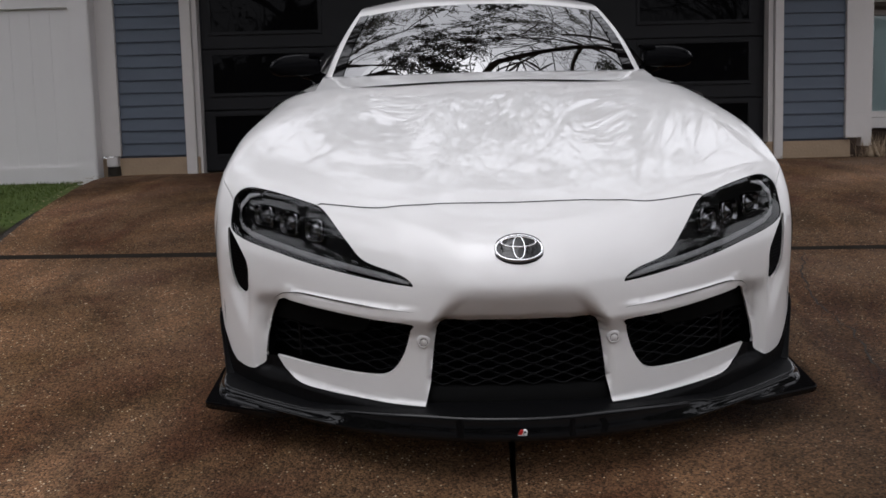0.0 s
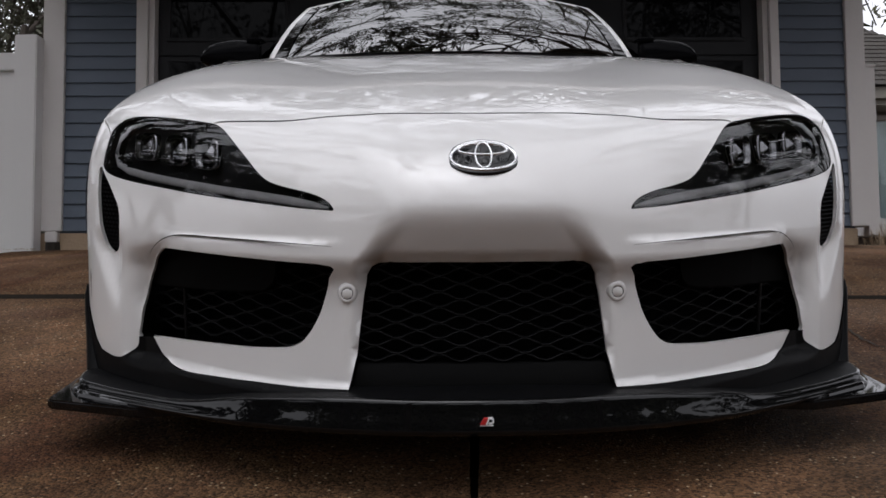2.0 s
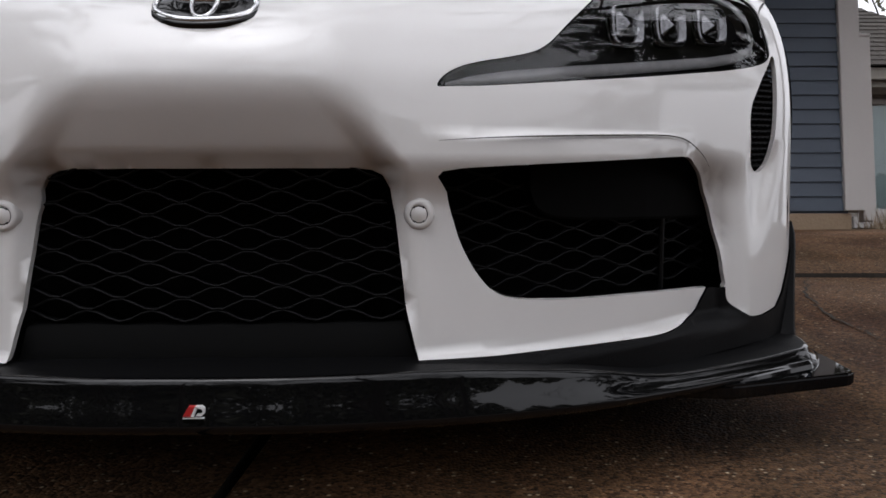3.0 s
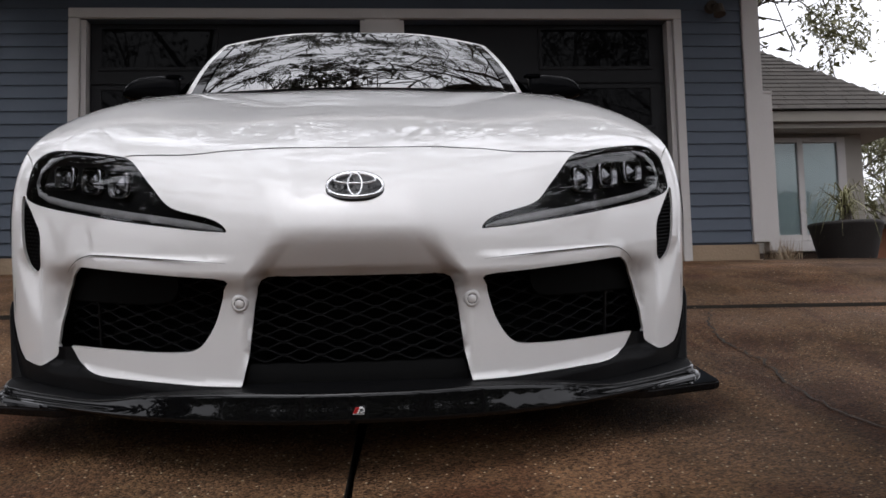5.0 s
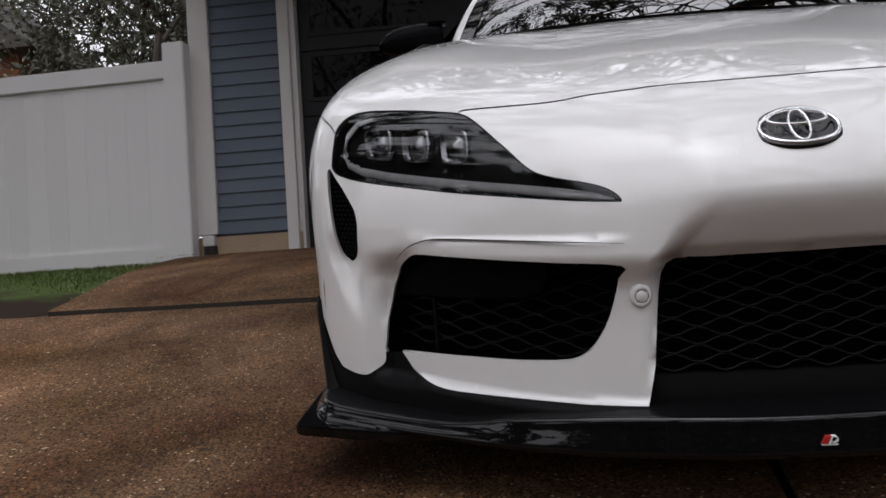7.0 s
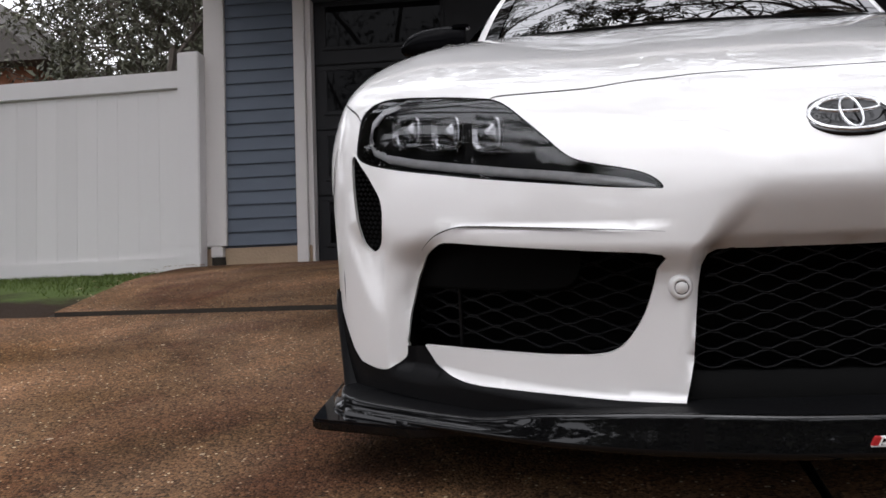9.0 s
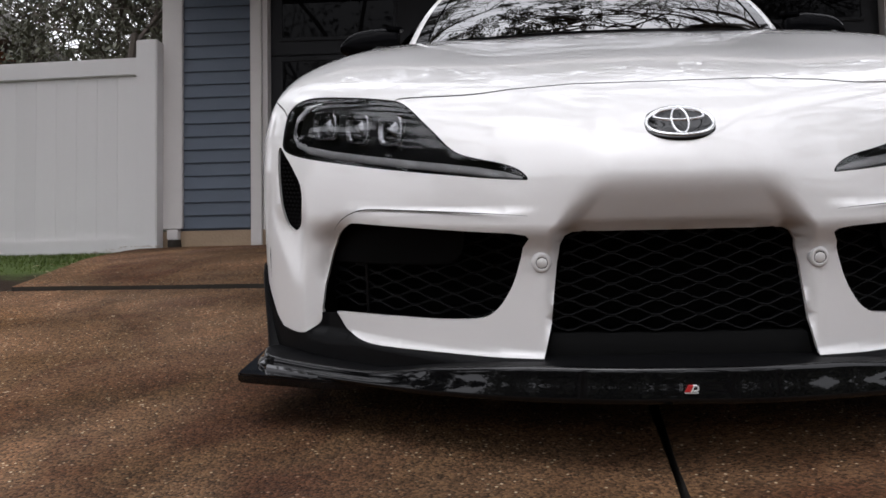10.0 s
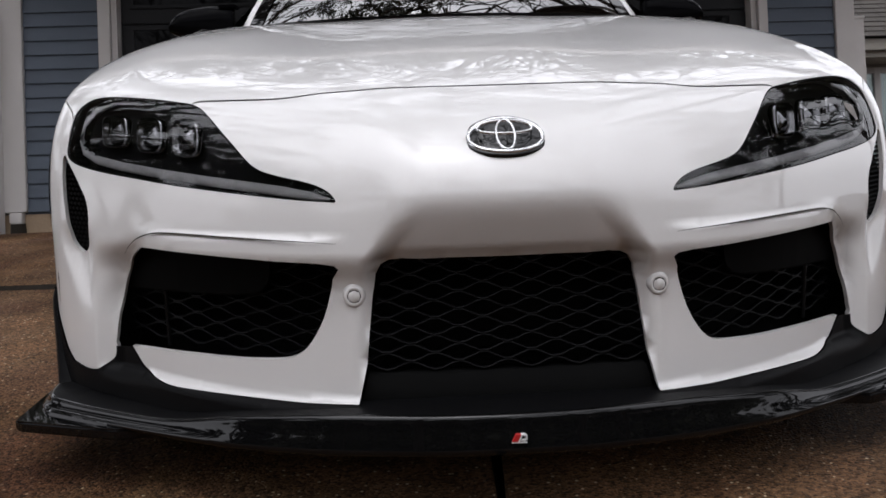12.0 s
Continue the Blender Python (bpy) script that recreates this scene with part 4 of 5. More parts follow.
def smooth_loop(pts, closed=True, n=5):
    """A rounded line through bearings."""
    out, m = [], len(pts)
    for i in range(m if closed else m - 1):
        p0, p1, p2, p3 = (np.array(pts[(i + k - 1) % m] if closed else pts[min(max(i + k - 1, 0), m - 1)]) for k in range(4))
        for j in range(n):
            t = j / n
            out.append(tuple(.5 * (2 * p1 + (p2 - p0) * t + (2 * p0 - 5 * p1 + 4 * p2 - p3) * t * t + (3 * p1 - p0 - 3 * p2 + p3) * t ** 3)))
    if not closed:
        out.append(tuple(pts[-1]))
    return out


def within(poly, q):
    """Which of the places q lie inside a closed outline."""
    p = np.array(poly)
    x, y = q[:, 0], q[:, 1]
    ins = np.zeros(len(q), bool)
    for (x0, y0), (x1, y1) in zip(p, np.roll(p, -1, 0)):
        hit = (y0 > y) != (y1 > y)
        ins ^= hit & (x < (x1 - x0) * (y - y0) / (y1 - y0 + 1e-15) + x0)
    return ins


car = empty("sports_car", TILT)
tagged(car, "pearl white sports coupe with gloss black front splitter on the drive", "car")

B = bearings
loops = {"head": smooth_loop(B(HEAD), n=3), "vent": smooth_loop(B(VENT), n=3), "duct": B(DUCT), "grille": B(GRILLE)}
for key in ("duct",):
    loops[key] = smooth_loop(loops[key], n=3)
lower = B(LOWER[:1]) + smooth_loop(B(LOWER[1:10]), False, 4) + smooth_loop(B(LOWER[10:16]), False, 4) + B(LOWER[16:])
arch = B([(.96, .95 + .355 * math.cos(a), .33 + .355 * math.sin(a)) for a in np.linspace(0, math.tau, 40, endpoint=False)])
cut = smooth_loop(B(CUT), False, 6)
flank = smooth_loop(B(FLANK_CUT), False, 6)
SEAM = [(.293, .488), (.36, .4915), (.453, .4935), (.553, .4945), (.606, .4945), (.639, .493), (.662, .488), (.688, .476), (.707, .461), (.722, .443)]
seam = smooth_loop(B(SEAM), False, 4)

# upper rim of the sheet along the cowl
AZ_END = radians(86)
rim_az = np.linspace(-.01, AZ_END, 60)
rim_lo, rim_hi = np.full(60, radians(5)), np.full(60, radians(85))
for _ in range(26):
    mid = (rim_lo + rim_hi) / 2
    near = skin(ways(rim_az, mid))[:, 1] < 1.47
    rim_lo, rim_hi = np.where(near, mid, rim_lo), np.where(near, rim_hi, mid)
rim = list(zip(rim_az, rim_lo))
outline = [(-.01, -.14), (AZ_END, -.14)] + rim[::-1]


def densify(line, closed=True, gap=.008):
    out = []
    n = len(line)
    for i in range(n if closed else n - 1):
        a, b = np.array(line[i]), np.array(line[(i + 1) % n])
        k = max(1, int(np.linalg.norm(b - a) / gap))
        out += [tuple(a + (b - a) * j / k) for j in range(k)]
    if not closed:
        out.append(line[-1])
    return out


def triangulate():
    """A fine net over the half nose that keeps to every opening and panel line."""
    pts, edges = [], []

    def add(line, closed):
        line = densify(line, closed)
        i0 = len(pts)
        pts.extend(line)
        n = len(line)
        edges.extend((i0 + i, i0 + (i + 1) % n) for i in range(n if closed else n - 1))
    for key in loops:
        add(loops[key], True)
    add(lower, True)
    add(arch, True)
    gap = .0016
    for line in (cut, flank):
        for s in (-gap, gap):
            add([(a, e + s) for a, e in line], False)
    for s in (-.0035, .001):
        add([(a, e + s) for a, e in seam], False)
    add(outline, True)
    add([(0.0, -.13), (0.0, 1.40)], False)
    el = -.13
    out = np.array(outline)
    fixed = np.array(pts)
    grid = []
    while el < 1.42:
        step_e = .0085 if el < .5 else .014
        az = .004
        while az < AZ_END:
            grid.append((az, el))
            az += .0085 if (el < .5 and az < .85) else .016
        el += step_e
    grid = np.array(grid)
    keep = within(outline, grid)
    grid = grid[keep]
    far = np.ones(len(grid), bool)
    for f in fixed:
        far &= (np.abs(grid[:, 0] - f[0]) > .0045) | (np.abs(grid[:, 1] - f[1]) > .0045)
    pts.extend(map(tuple, grid[far]))
    from mathutils import geometry
    v, e, f, *_ = geometry.delaunay_2d_cdt([Vector(p) for p in pts], edges, [], 0, 1e-6)
    v = np.array([tuple(p) for p in v])
    f = np.array([t for t in f if len(t) == 3])
    c = v[f].mean(1)
    ok = within(outline, c) & (c[:, 0] > 0)
    return v, f[ok], c[ok]


net_v, net_f, net_c = triangulate()
def off_line(line, q):
    """Distance of bearings q from a closed line."""
    p = np.array(densify(line, True, .004))
    best = np.full(len(q), 9.0)
    near = np.all((q > p.min(0) - .06) & (q < p.max(0) + .06), axis=1)
    some = best[near]
    for i in range(0, len(p), 40):
        some = np.minimum(some, np.sqrt(((q[near][:, None] - p[None, i:i + 40]) ** 2).sum(2)).min(1))
    best[near] = some
    return best


def panel(v):
    """The finished skin at bearings v: it rolls softly in along the mouth and the ducts."""
    p = skin(ways(v[:, 0], v[:, 1]))
    for key, width, depth in (("grille", .022, .024), ("duct", .0063, 0.0)):
        w, dd = np.full(len(v), width), np.full(len(v), depth)
        if key == "duct":
            outer = step(.66, .72, p[:, 0]) * step(.27, .36, p[:, 2])
            w, dd = w + .026 * outer, dd + .016 * outer
        else:
            dd = dd * step(.20, .32, p[:, 2])
        t = np.clip(1 - off_line(loops[key], v) / w, 0, 1)
        p[:, 1] += dd * t * t
    return p


net_p = panel(net_v)
net_p[np.abs(net_v[:, 0]) < 1e-6, 0] = 0
FINE = .0012
net_n = np.cross(panel(net_v + (FINE, 0)) - panel(net_v - (FINE, 0)), panel(net_v + (0, FINE)) - panel(net_v - (0, FINE)))
net_n[np.abs(net_v[:, 0]) < 1e-6, 0] = 0
net_n /= np.linalg.norm(net_n, axis=1)[:, None] + 1e-12
inside = {k: within(loops[k], net_c) for k in loops}
holes = inside["grille"] | inside["duct"] | inside["vent"] | inside["head"] | within(arch, net_c)
in_lower = within(lower, net_c) & ~holes
cut_el = np.interp(net_c[:, 0], [a for a, _ in cut], [e for _, e in cut])
in_cut = (net_c[:, 0] < cut[-1][0]) & (np.abs(net_c[:, 1] - cut_el) < .0016)
fl_el = np.interp(net_c[:, 0], [a for a, _ in flank], [e for _, e in flank])
in_cut |= (net_c[:, 0] > flank[0][0]) & (np.abs(net_c[:, 1] - fl_el) < .0016)
head_mid = np.interp(net_c[:, 0], [cut[-1][0], flank[0][0]], [cut[-1][1], flank[0][1]])
line_el = np.where(net_c[:, 0] < cut[-1][0], cut_el, np.where(net_c[:, 0] > flank[0][0], fl_el, head_mid))
above = net_c[:, 1] > line_el


def sheet_part(name, which, material, label="", inward=0.0, wall=0.0, sides=(1, -1), parent=None):
    """Both halves of a piece of the skin, set in by a depth, with turned-in rims along the openings."""
    f = net_f[which]
    used = np.unique(f)
    remap = -np.ones(len(net_v), int)
    remap[used] = np.arange(len(used))
    p, nrm = net_p[used], net_n[used]
    d = HUB - p
    d = d / np.linalg.norm(d, axis=1)[:, None]
    p = p + d * inward
    f = remap[f]
    verts, faces, normals = [], [], []
    for side in sides:
        base = len(verts)
        normals += [(x * side, y, z) for x, y, z in nrm]
        verts += [(x * side, y, z) for x, y, z in p]
        faces += [tuple(base + i for i in (t if side > 0 else t[::-1])) for t in f]
        if wall:
            count = {}
            for t in f:
                for a, b in ((t[0], t[1]), (t[1], t[2]), (t[2], t[0])):
                    key = (min(a, b), max(a, b))
                    count[key] = None if key in count else (a, b)
            rimmed = {}
            for key, ab in count.items():
                if ab is None:
                    continue
                a, b = ab
                if p[a][0] < 1e-4 and p[b][0] < 1e-4:
                    continue
                q = []
                for i in (a, b):
                    if i not in rimmed:
                        w = np.array([p[i][0] * (1 - .0) * side, p[i][1], p[i][2]])
                        inn = np.array([d[i][0] * .3 * side, max(d[i][1], .6), d[i][2] * .3])
                        inn = inn / np.linalg.norm(inn)
                        verts.append(tuple(w))
                        verts.append(tuple(w + inn * wall))
                        normals += [(0, 0, 0), (0, 0, 0)]
                        rimmed[i] = len(verts) - 2
                    q.append(rimmed[i])
                quad = (q[1], q[0], q[0] + 1, q[1] + 1)
                faces.append(quad if side > 0 else quad[::-1])
    me = bpy.data.meshes.new(name)
    me.from_pydata(verts, [], faces)
    me.materials.append(material)
    me.shade_smooth()
    me.normals_split_custom_set_from_vertices(normals)
    ob = new(name, me)
    ob.parent = parent or car
    if label:
        tagged(ob, label)
    return ob


sheet_part("hood", above & ~holes & ~in_cut, M_PAINT, "pearl white clamshell hood", wall=.02)
sheet_part("front_bumper", ~above & ~holes & ~in_cut & ~in_lower, M_PAINT, "pearl white front bumper", wall=.012)
for s in (1, -1):
    sheet_part("lower_trim", in_lower, M_SATIN, "textured black lower bumper trim", inward=-.004, sides=(s,))
sheet_part("inner_shell", (net_c[:, 1] < 9) & ~within(arch, net_c) & ~inside["head"], M_VOID, inward=.16)
sheet_part("panel_gap", in_cut, M_VOID, inward=.012)

# ---------- headlamps
M_BEZEL = shade("dark_lamp_housing", (0.005, 0.005, 0.0055), 0.3, vary=0.3, fine=60, spec=0.08)
M_STRIP = shade("grey_light_guide", (0.56, 0.56, 0.57), 0.15, vary=0.45, scale=22, fine=60, coat=0.5)
for s in (1, -1):
    sheet_part("headlamp_housing", inside["head"], M_BEZEL, "dark headlamp interior", inward=.05, sides=(s,))
    sheet_part("headlamp_lens", inside["head"], M_LENS, "clear glossy headlamp cover", inward=.003, sides=(s,))
head_loop = np.array(loops["head"])
rim_pts = skin(ways(head_loop[:, 0], head_loop[:, 1]))


def ring_strip(name, pts3, depth, width, material, side, parent=car, label=""):
    """A band along a closed line on the skin, standing a little in from it."""
    bm = bmesh.new()
    n = len(pts3)
    mid = pts3.mean(0)
    rows = []
    for p in pts3:
        inn = mid - p
        inn = inn / np.linalg.norm(inn)
        hub = HUB - p
        hub = hub / np.linalg.norm(hub)
        a, b, c = p + hub * .0015, p + inn * width + hub * .0025, p + inn * width + hub * depth
        rows.append([bm.verts.new((q[0] * side, q[1], q[2])) for q in (a, b, c)])
    for i in range(n):
        j = (i + 1) % n
        for k in range(2):
            q = (rows[i][k], rows[j][k], rows[j][k + 1], rows[i][k + 1])
            bm.faces.new(q if side > 0 else q[::-1])
    return part(name, bm, material, parent, label, smooth=True)


for side in (1, -1):
    ring_strip("headlamp_seal", rim_pts, .03, .0085, M_SEAL, side, label="black headlamp seal")

def on_skins(places, depth):
    """Places (x, z) laid on the skin, each set in by a depth."""
    v = np.array(bearings(places))
    p = skin(ways(v[:, 0], v[:, 1]))
    d = HUB - p
    return p + d / np.linalg.norm(d, axis=1)[:, None] * np.array(depth).reshape(-1, 1)


def on_skin(x, z, depth=0.0):
    return on_skins([(x, z)], depth)[0]


def lamp_module(x, z, w, h, side):
    c = on_skin(x, z, .034)
    t = on_skin(x + .02, z, .034) - c
    t = t / np.linalg.norm(t)
    up = np.array([0, .25, 1.0])
    up = up / np.linalg.norm(up)
    nrm = np.cross(t, up)
    nrm = nrm / np.linalg.norm(nrm)
    if nrm[1] > 0:
        nrm = -nrm
    bm = bmesh.new()
    prof = []
    for k in range(16):
        a = k * math.tau / 16
        prof.append((np.sign(math.cos(a)) * abs(math.cos(a)) ** .45, np.sign(math.sin(a)) * abs(math.sin(a)) ** .45))
    rows = []
    for s, dep in ((1.0, 0), (1.0, .012), (.82, .016), (.74, .004), (.5, .012), (0.02, .017)):
        rows.append([bm.verts.new(tuple((c + t * (u * w * s) + up * (v * h * s) + nrm * dep) * np.array([side, 1, 1]))) for u, v in prof])
    for a, b in zip(rows, rows[1:]):
        for k in range(16):
            bm.faces.new((a[k], a[(k + 1) % 16], b[(k + 1) % 16], b[k]))
    bmesh.ops.recalc_face_normals(bm, faces=bm.faces)
    part("lamp_module", bm, M_DARKCHROME, car, "chrome-rimmed headlamp projector", smooth=True)


for side in (1, -1):
    for x, z, w, h in ((.595, .668, .036, .036), (.680, .675, .040, .036), (.770, .683, .042, .034)):
        lamp_module(x, z, w, h, side)


def band(name, pts, half, depth, material, side, label=""):
    """A narrow raised strip along a line on the skin."""
    bm = bmesh.new()
    prev, places = None, []
    for i, (x, z) in enumerate(pts):
        wide_here = half * (.25, .8, 1)[min(i, 2, len(pts) - 1 - i)]
        places += [(x, z + k * wide_here) for k in (-1, -.6, .6, 1)]
    laid = on_skins(places, (depth + .006, depth, depth, depth + .006) * len(pts))
    for i in range(len(pts)):
        cur = [bm.verts.new((q[0] * side, q[1], q[2])) for q in laid[4 * i:4 * i + 4]]
        if prev:
            for k in range(3):
                q = (prev[k], cur[k], cur[k + 1], prev[k + 1])
                bm.faces.new(q if side > 0 else q[::-1])
        prev = cur
    part(name, bm, material, car, label, smooth=True)


for side in (1, -1):
    band("daylight_guide", [(.305, .5625), (.34, .568), (.39, .575), (.46, .583), (.55, .592), (.65, .603), (.74, .614), (.80, .625), (.835, .640), (.848, .665), (.845, .70), (.82, .727), (.78, .735)], .0088, .010, M_STRIP, side, "grey daytime light guide")

for side in (1, -1):
    bm = bmesh.new()
    prev = None
    line = smooth_loop(SEAM, False, 4)
    thin = [.0011 * min(1, i / 8, (len(line) - 1 - i) / 8 + .1) + .0002 for i in range(len(line))]
    laid = on_skins([(x, z + k * h) for (x, z), h in zip(line, thin) for k in (-1, 1)], -.004)
    for i in range(len(line)):
        cur = [bm.verts.new((q[0] * side, q[1], q[2])) for q in laid[2 * i:2 * i + 2]]
        if prev:
            q = (prev[0], cur[0], cur[1], prev[1])
            bm.faces.new(q if side > 0 else q[::-1])
        prev = cur
    part("brow_seam", bm, M_JOINT, car, "thin dark seam above the duct", smooth=True)

# ---------- grille and ducts
def mesh_bar(bm, x0, x1, z0, amp, pitch, phase, depth_y, thick=.0017, back=.018, clip=None):
    prev = None
    n = max(6, int((x1 - x0) / (pitch / 6)))
    for i in range(n + 1):
        x = x0 + (x1 - x0) * i / n
        z = z0 + amp * math.cos(math.tau * x / pitch + phase)
        y = depth_y(x, z)
        cur = [bm.verts.new((x, y, z + thick)), bm.verts.new((x, y - .003, z)), bm.verts.new((x, y, z - thick)), bm.verts.new((x, y + back, z))]
        if prev:
            for k in range(4):
                bm.faces.new((prev[k], prev[(k + 1) % 4], cur[(k + 1) % 4], cur[k]))
        prev = cur


def grille_y(x, z):
    return .175 + .25 * x * x


for r in range(13):
    z = .258 + r * .0158
    half = .275 - .25 * (z - .2)
    bm = bmesh.new()
    mesh_bar(bm, -half, half, z, .0075, .086, math.pi * (r % 2), grille_y)
    part("grille_bar", bm, M_MESH, car, smooth=True)
bm = bmesh.new()
for i in range(13):
    for z in (.12, .20, .245, .2475):
        x = (-1 + i / 6) * min(.262, .262 - .28 * (z - .2))
        bm.verts.new((x, float(grille_y(x, z)) - (.02 if z < .2475 else -.02), z))
bm.verts.ensure_lookup_table()
for i in range(12):
    for k in range(3):
        bm.faces.new([bm.verts[q] for q in (i * 4 + k, i * 4 + 4 + k, i * 4 + 5 + k, i * 4 + 1 + k)])
part("lower_grille_panel", bm, M_VOID, car, "plain black panel under the grille mesh", smooth=True)


def duct_y(x, z):
    return float(front_y(min(abs(x), .9), .36)) + .055


for side in (1, -1):
    for r in range(12):
        z = .270 + r * .0160
        bm = bmesh.new()
        mesh_bar(bm, .30, .745, z, .0076, .090, math.pi * (r % 2), duct_y)
        if side < 0:
            bmesh.ops.scale(bm, vec=(-1, 1, 1), verts=bm.verts)
            bmesh.ops.reverse_faces(bm, faces=bm.faces)
        part("duct_bar", bm, M_MESH, car, smooth=True)
    bm = bmesh.new()
    foot = curve([.425, .432, .448, .475, .60, .735, .76], [.415, .395, .381, .374, .366, .360, .359])
    prev = None
    for x in (.425, .428, .432, .44, .448, .46, .475, .50, .54, .58, .62, .66, .70, .735, .76):
        y, z = duct_y(x, .4), float(foot(x))
        cur = [bm.verts.new((x * side, yy, zz)) for yy, zz in ((y, .48), (y - .016, .48), (y - .016, z + .004), (y - .013, z), (y, z))]
        if prev:
            for k in range(4):
                bm.faces.new((prev[k], cur[k], cur[k + 1], prev[k + 1]))
        else:
            bm.faces.new(cur)
        prev = cur
    bmesh.ops.recalc_face_normals(bm, faces=bm.faces)
    part("duct_blank", bm, M_SEAL, car, "plain black blanking panel in the duct")
    bm = bmesh.new()
    tube(bm, [(.655 * side, duct_y(.655, .3) - .006, .25), (.655 * side, duct_y(.655, .3) - .006, .37)], [.004, .004], 6)
    part("duct_strut", bm, M_MESH, car)
    # net in the side vent
    bm = bmesh.new()
    for r in range(22):
        z = .445 + r * .0098
        for q in range(9):
            x = .79 + q * .011 + (.0055 if r % 2 else 0)
            y = float(front_y(min(x, .93), z)) + .02
            a = [bm.verts.new((u * side, y + dy, w)) for u, w, dy in ((x - .0052, z, 0), (x, z - .0045, -.002), (x + .0052, z, 0), (x, z + .0045, -.002))]
            bm.faces.new(a if side > 0 else a[::-1])
    part("vent_net", bm, M_MESH, car, "black honeycomb net in the side vent")

# slim dark slot on each fender corner
for side in (1, -1):
    bm = bmesh.new()
    laid = on_skins([(.945 - .10 * (z - .50) ** 2, .655 - .05 * (z - .50), z) for z in np.linspace(.47, .66, 12)], -.002)
    rows = []
    for i, q in enumerate(laid):
        w = .0035 * math.sin(math.pi * (i + .6) / 12.2)
        rows.append([bm.verts.new((q[0] * side, q[1] + k * w, q[2])) for k in (-1, 1)])
    for a, b in zip(rows, rows[1:]):
        bm.faces.new((a[0], a[1], b[1], b[0]) if side > 0 else (a[1], a[0], b[0], b[1]))
    part("fender_slot", bm, M_SEAL, car, "slim dark slot in the white fender corner", smooth=True)

# ---------- parking sensors
for side in (1, -1):
    c = on_skin(.271, .393, -.004)
    bm = bmesh.new()
    prof = [(.0205, .012), (.0185, .001), (.0165, -.003), (.0118, -.0055), (.0113, -.004), (.0104, -.004), (.0092, -.0056), (.0, -.006)]
    rings = []
    for r, d in prof:
        rings.append([bm.verts.new(((c[0] - .004) * side + r * math.cos(k * math.tau / 24), c[1] + d, c[2] + r * 1.12 * math.sin(k * math.tau / 24) * 1.0)) for k in range(24)])
    for a, b in zip(rings, rings[1:]):
        for k in range(24):
            f = bm.faces.new((a[k], a[(k + 1) % 24], b[(k + 1) % 24], b[k]))
    bmesh.ops.recalc_face_normals(bm, faces=bm.faces)
    for f in bm.faces:
        r = math.hypot(f.calc_center_median().x - (c[0] - .004) * side, f.calc_center_median().z - c[2])
        f.material_index = 1 if .0103 < r < .0116 else 0
    part("parking_sensor", bm, [M_PAINT, M_VOID], car, "round white parking sensor with dark ring", smooth=True)

# ---------- oval badge on the nose
badge = empty("nose_badge", Matrix.Identity(4))
badge.parent = car
tagged(badge, "oval chrome badge on a black plate")


BADGE_LOW, BADGE_HIGH = on_skin(.0005, .622), on_skin(.0005, .692)


def on_badge(u, v, lift):
    c0, c1 = BADGE_LOW, BADGE_HIGH
    n = np.cross([1, 0, 0], c1 - c0)
    n = n / np.linalg.norm(n)
    n = n if n[1] < 0 else -n
    mid = (c0 + c1) / 2
    up = (c1 - c0) / np.linalg.norm(c1 - c0)
    bow = .006 * (u / .07) ** 2
    return mid + np.array([u, 0, 0]) + up * v + n * (lift - bow)


def oval(bm, u0, v0, ru, rv, wu, wv, lift, high=.003, seg=48):
    rows = []
    for s, h in ((1, 0), (.75, high), (.25, high), (0, 0)):
        rows.append([bm.verts.new(on_badge(u0 + (ru - wu * (1 - s)) * math.cos(k * math.tau / seg), v0 + (rv - wv * (1 - s)) * math.sin(k * math.tau / seg), lift + h)) for k in range(seg)])
    for a, b in zip(rows, rows[1:]):
        for k in range(seg):
            bm.faces.new((a[k], a[(k + 1) % seg], b[(k + 1) % seg], b[k]))


bm = bmesh.new()
ring = [[bm.verts.new(on_badge(s * .0735 * math.cos(k * math.tau / 48), s * .0495 * math.sin(k * math.tau / 48), l)) for k in range(48)] for s, l in ((1.0, -.004), (.99, .006), (.93, .0075), (.5, .0078), (.02, .0078))]
for a, b in zip(ring, ring[1:]):
    for k in range(48):
        bm.faces.new((a[k], a[(k + 1) % 48], b[(k + 1) % 48], b[k]))
part("badge_plate", bm, M_GLOSS, badge, smooth=True)
bm = bmesh.new()
oval(bm, 0, 0, .0675, .0440, .0070, .0070, .0082)
part("badge_ring", bm, M_CHROME, badge, smooth=True)
bm = bmesh.new()
oval(bm, 0, 0, .0185, .0385, .0052, .0045, .0082)
part("badge_oval", bm, M_CHROME, badge, smooth=True)
bm = bmesh.new()
oval(bm, 0, .0185, .050, .0185, .0052, .0045, .0080)
part("badge_oval", bm, M_CHROME, badge, smooth=True)

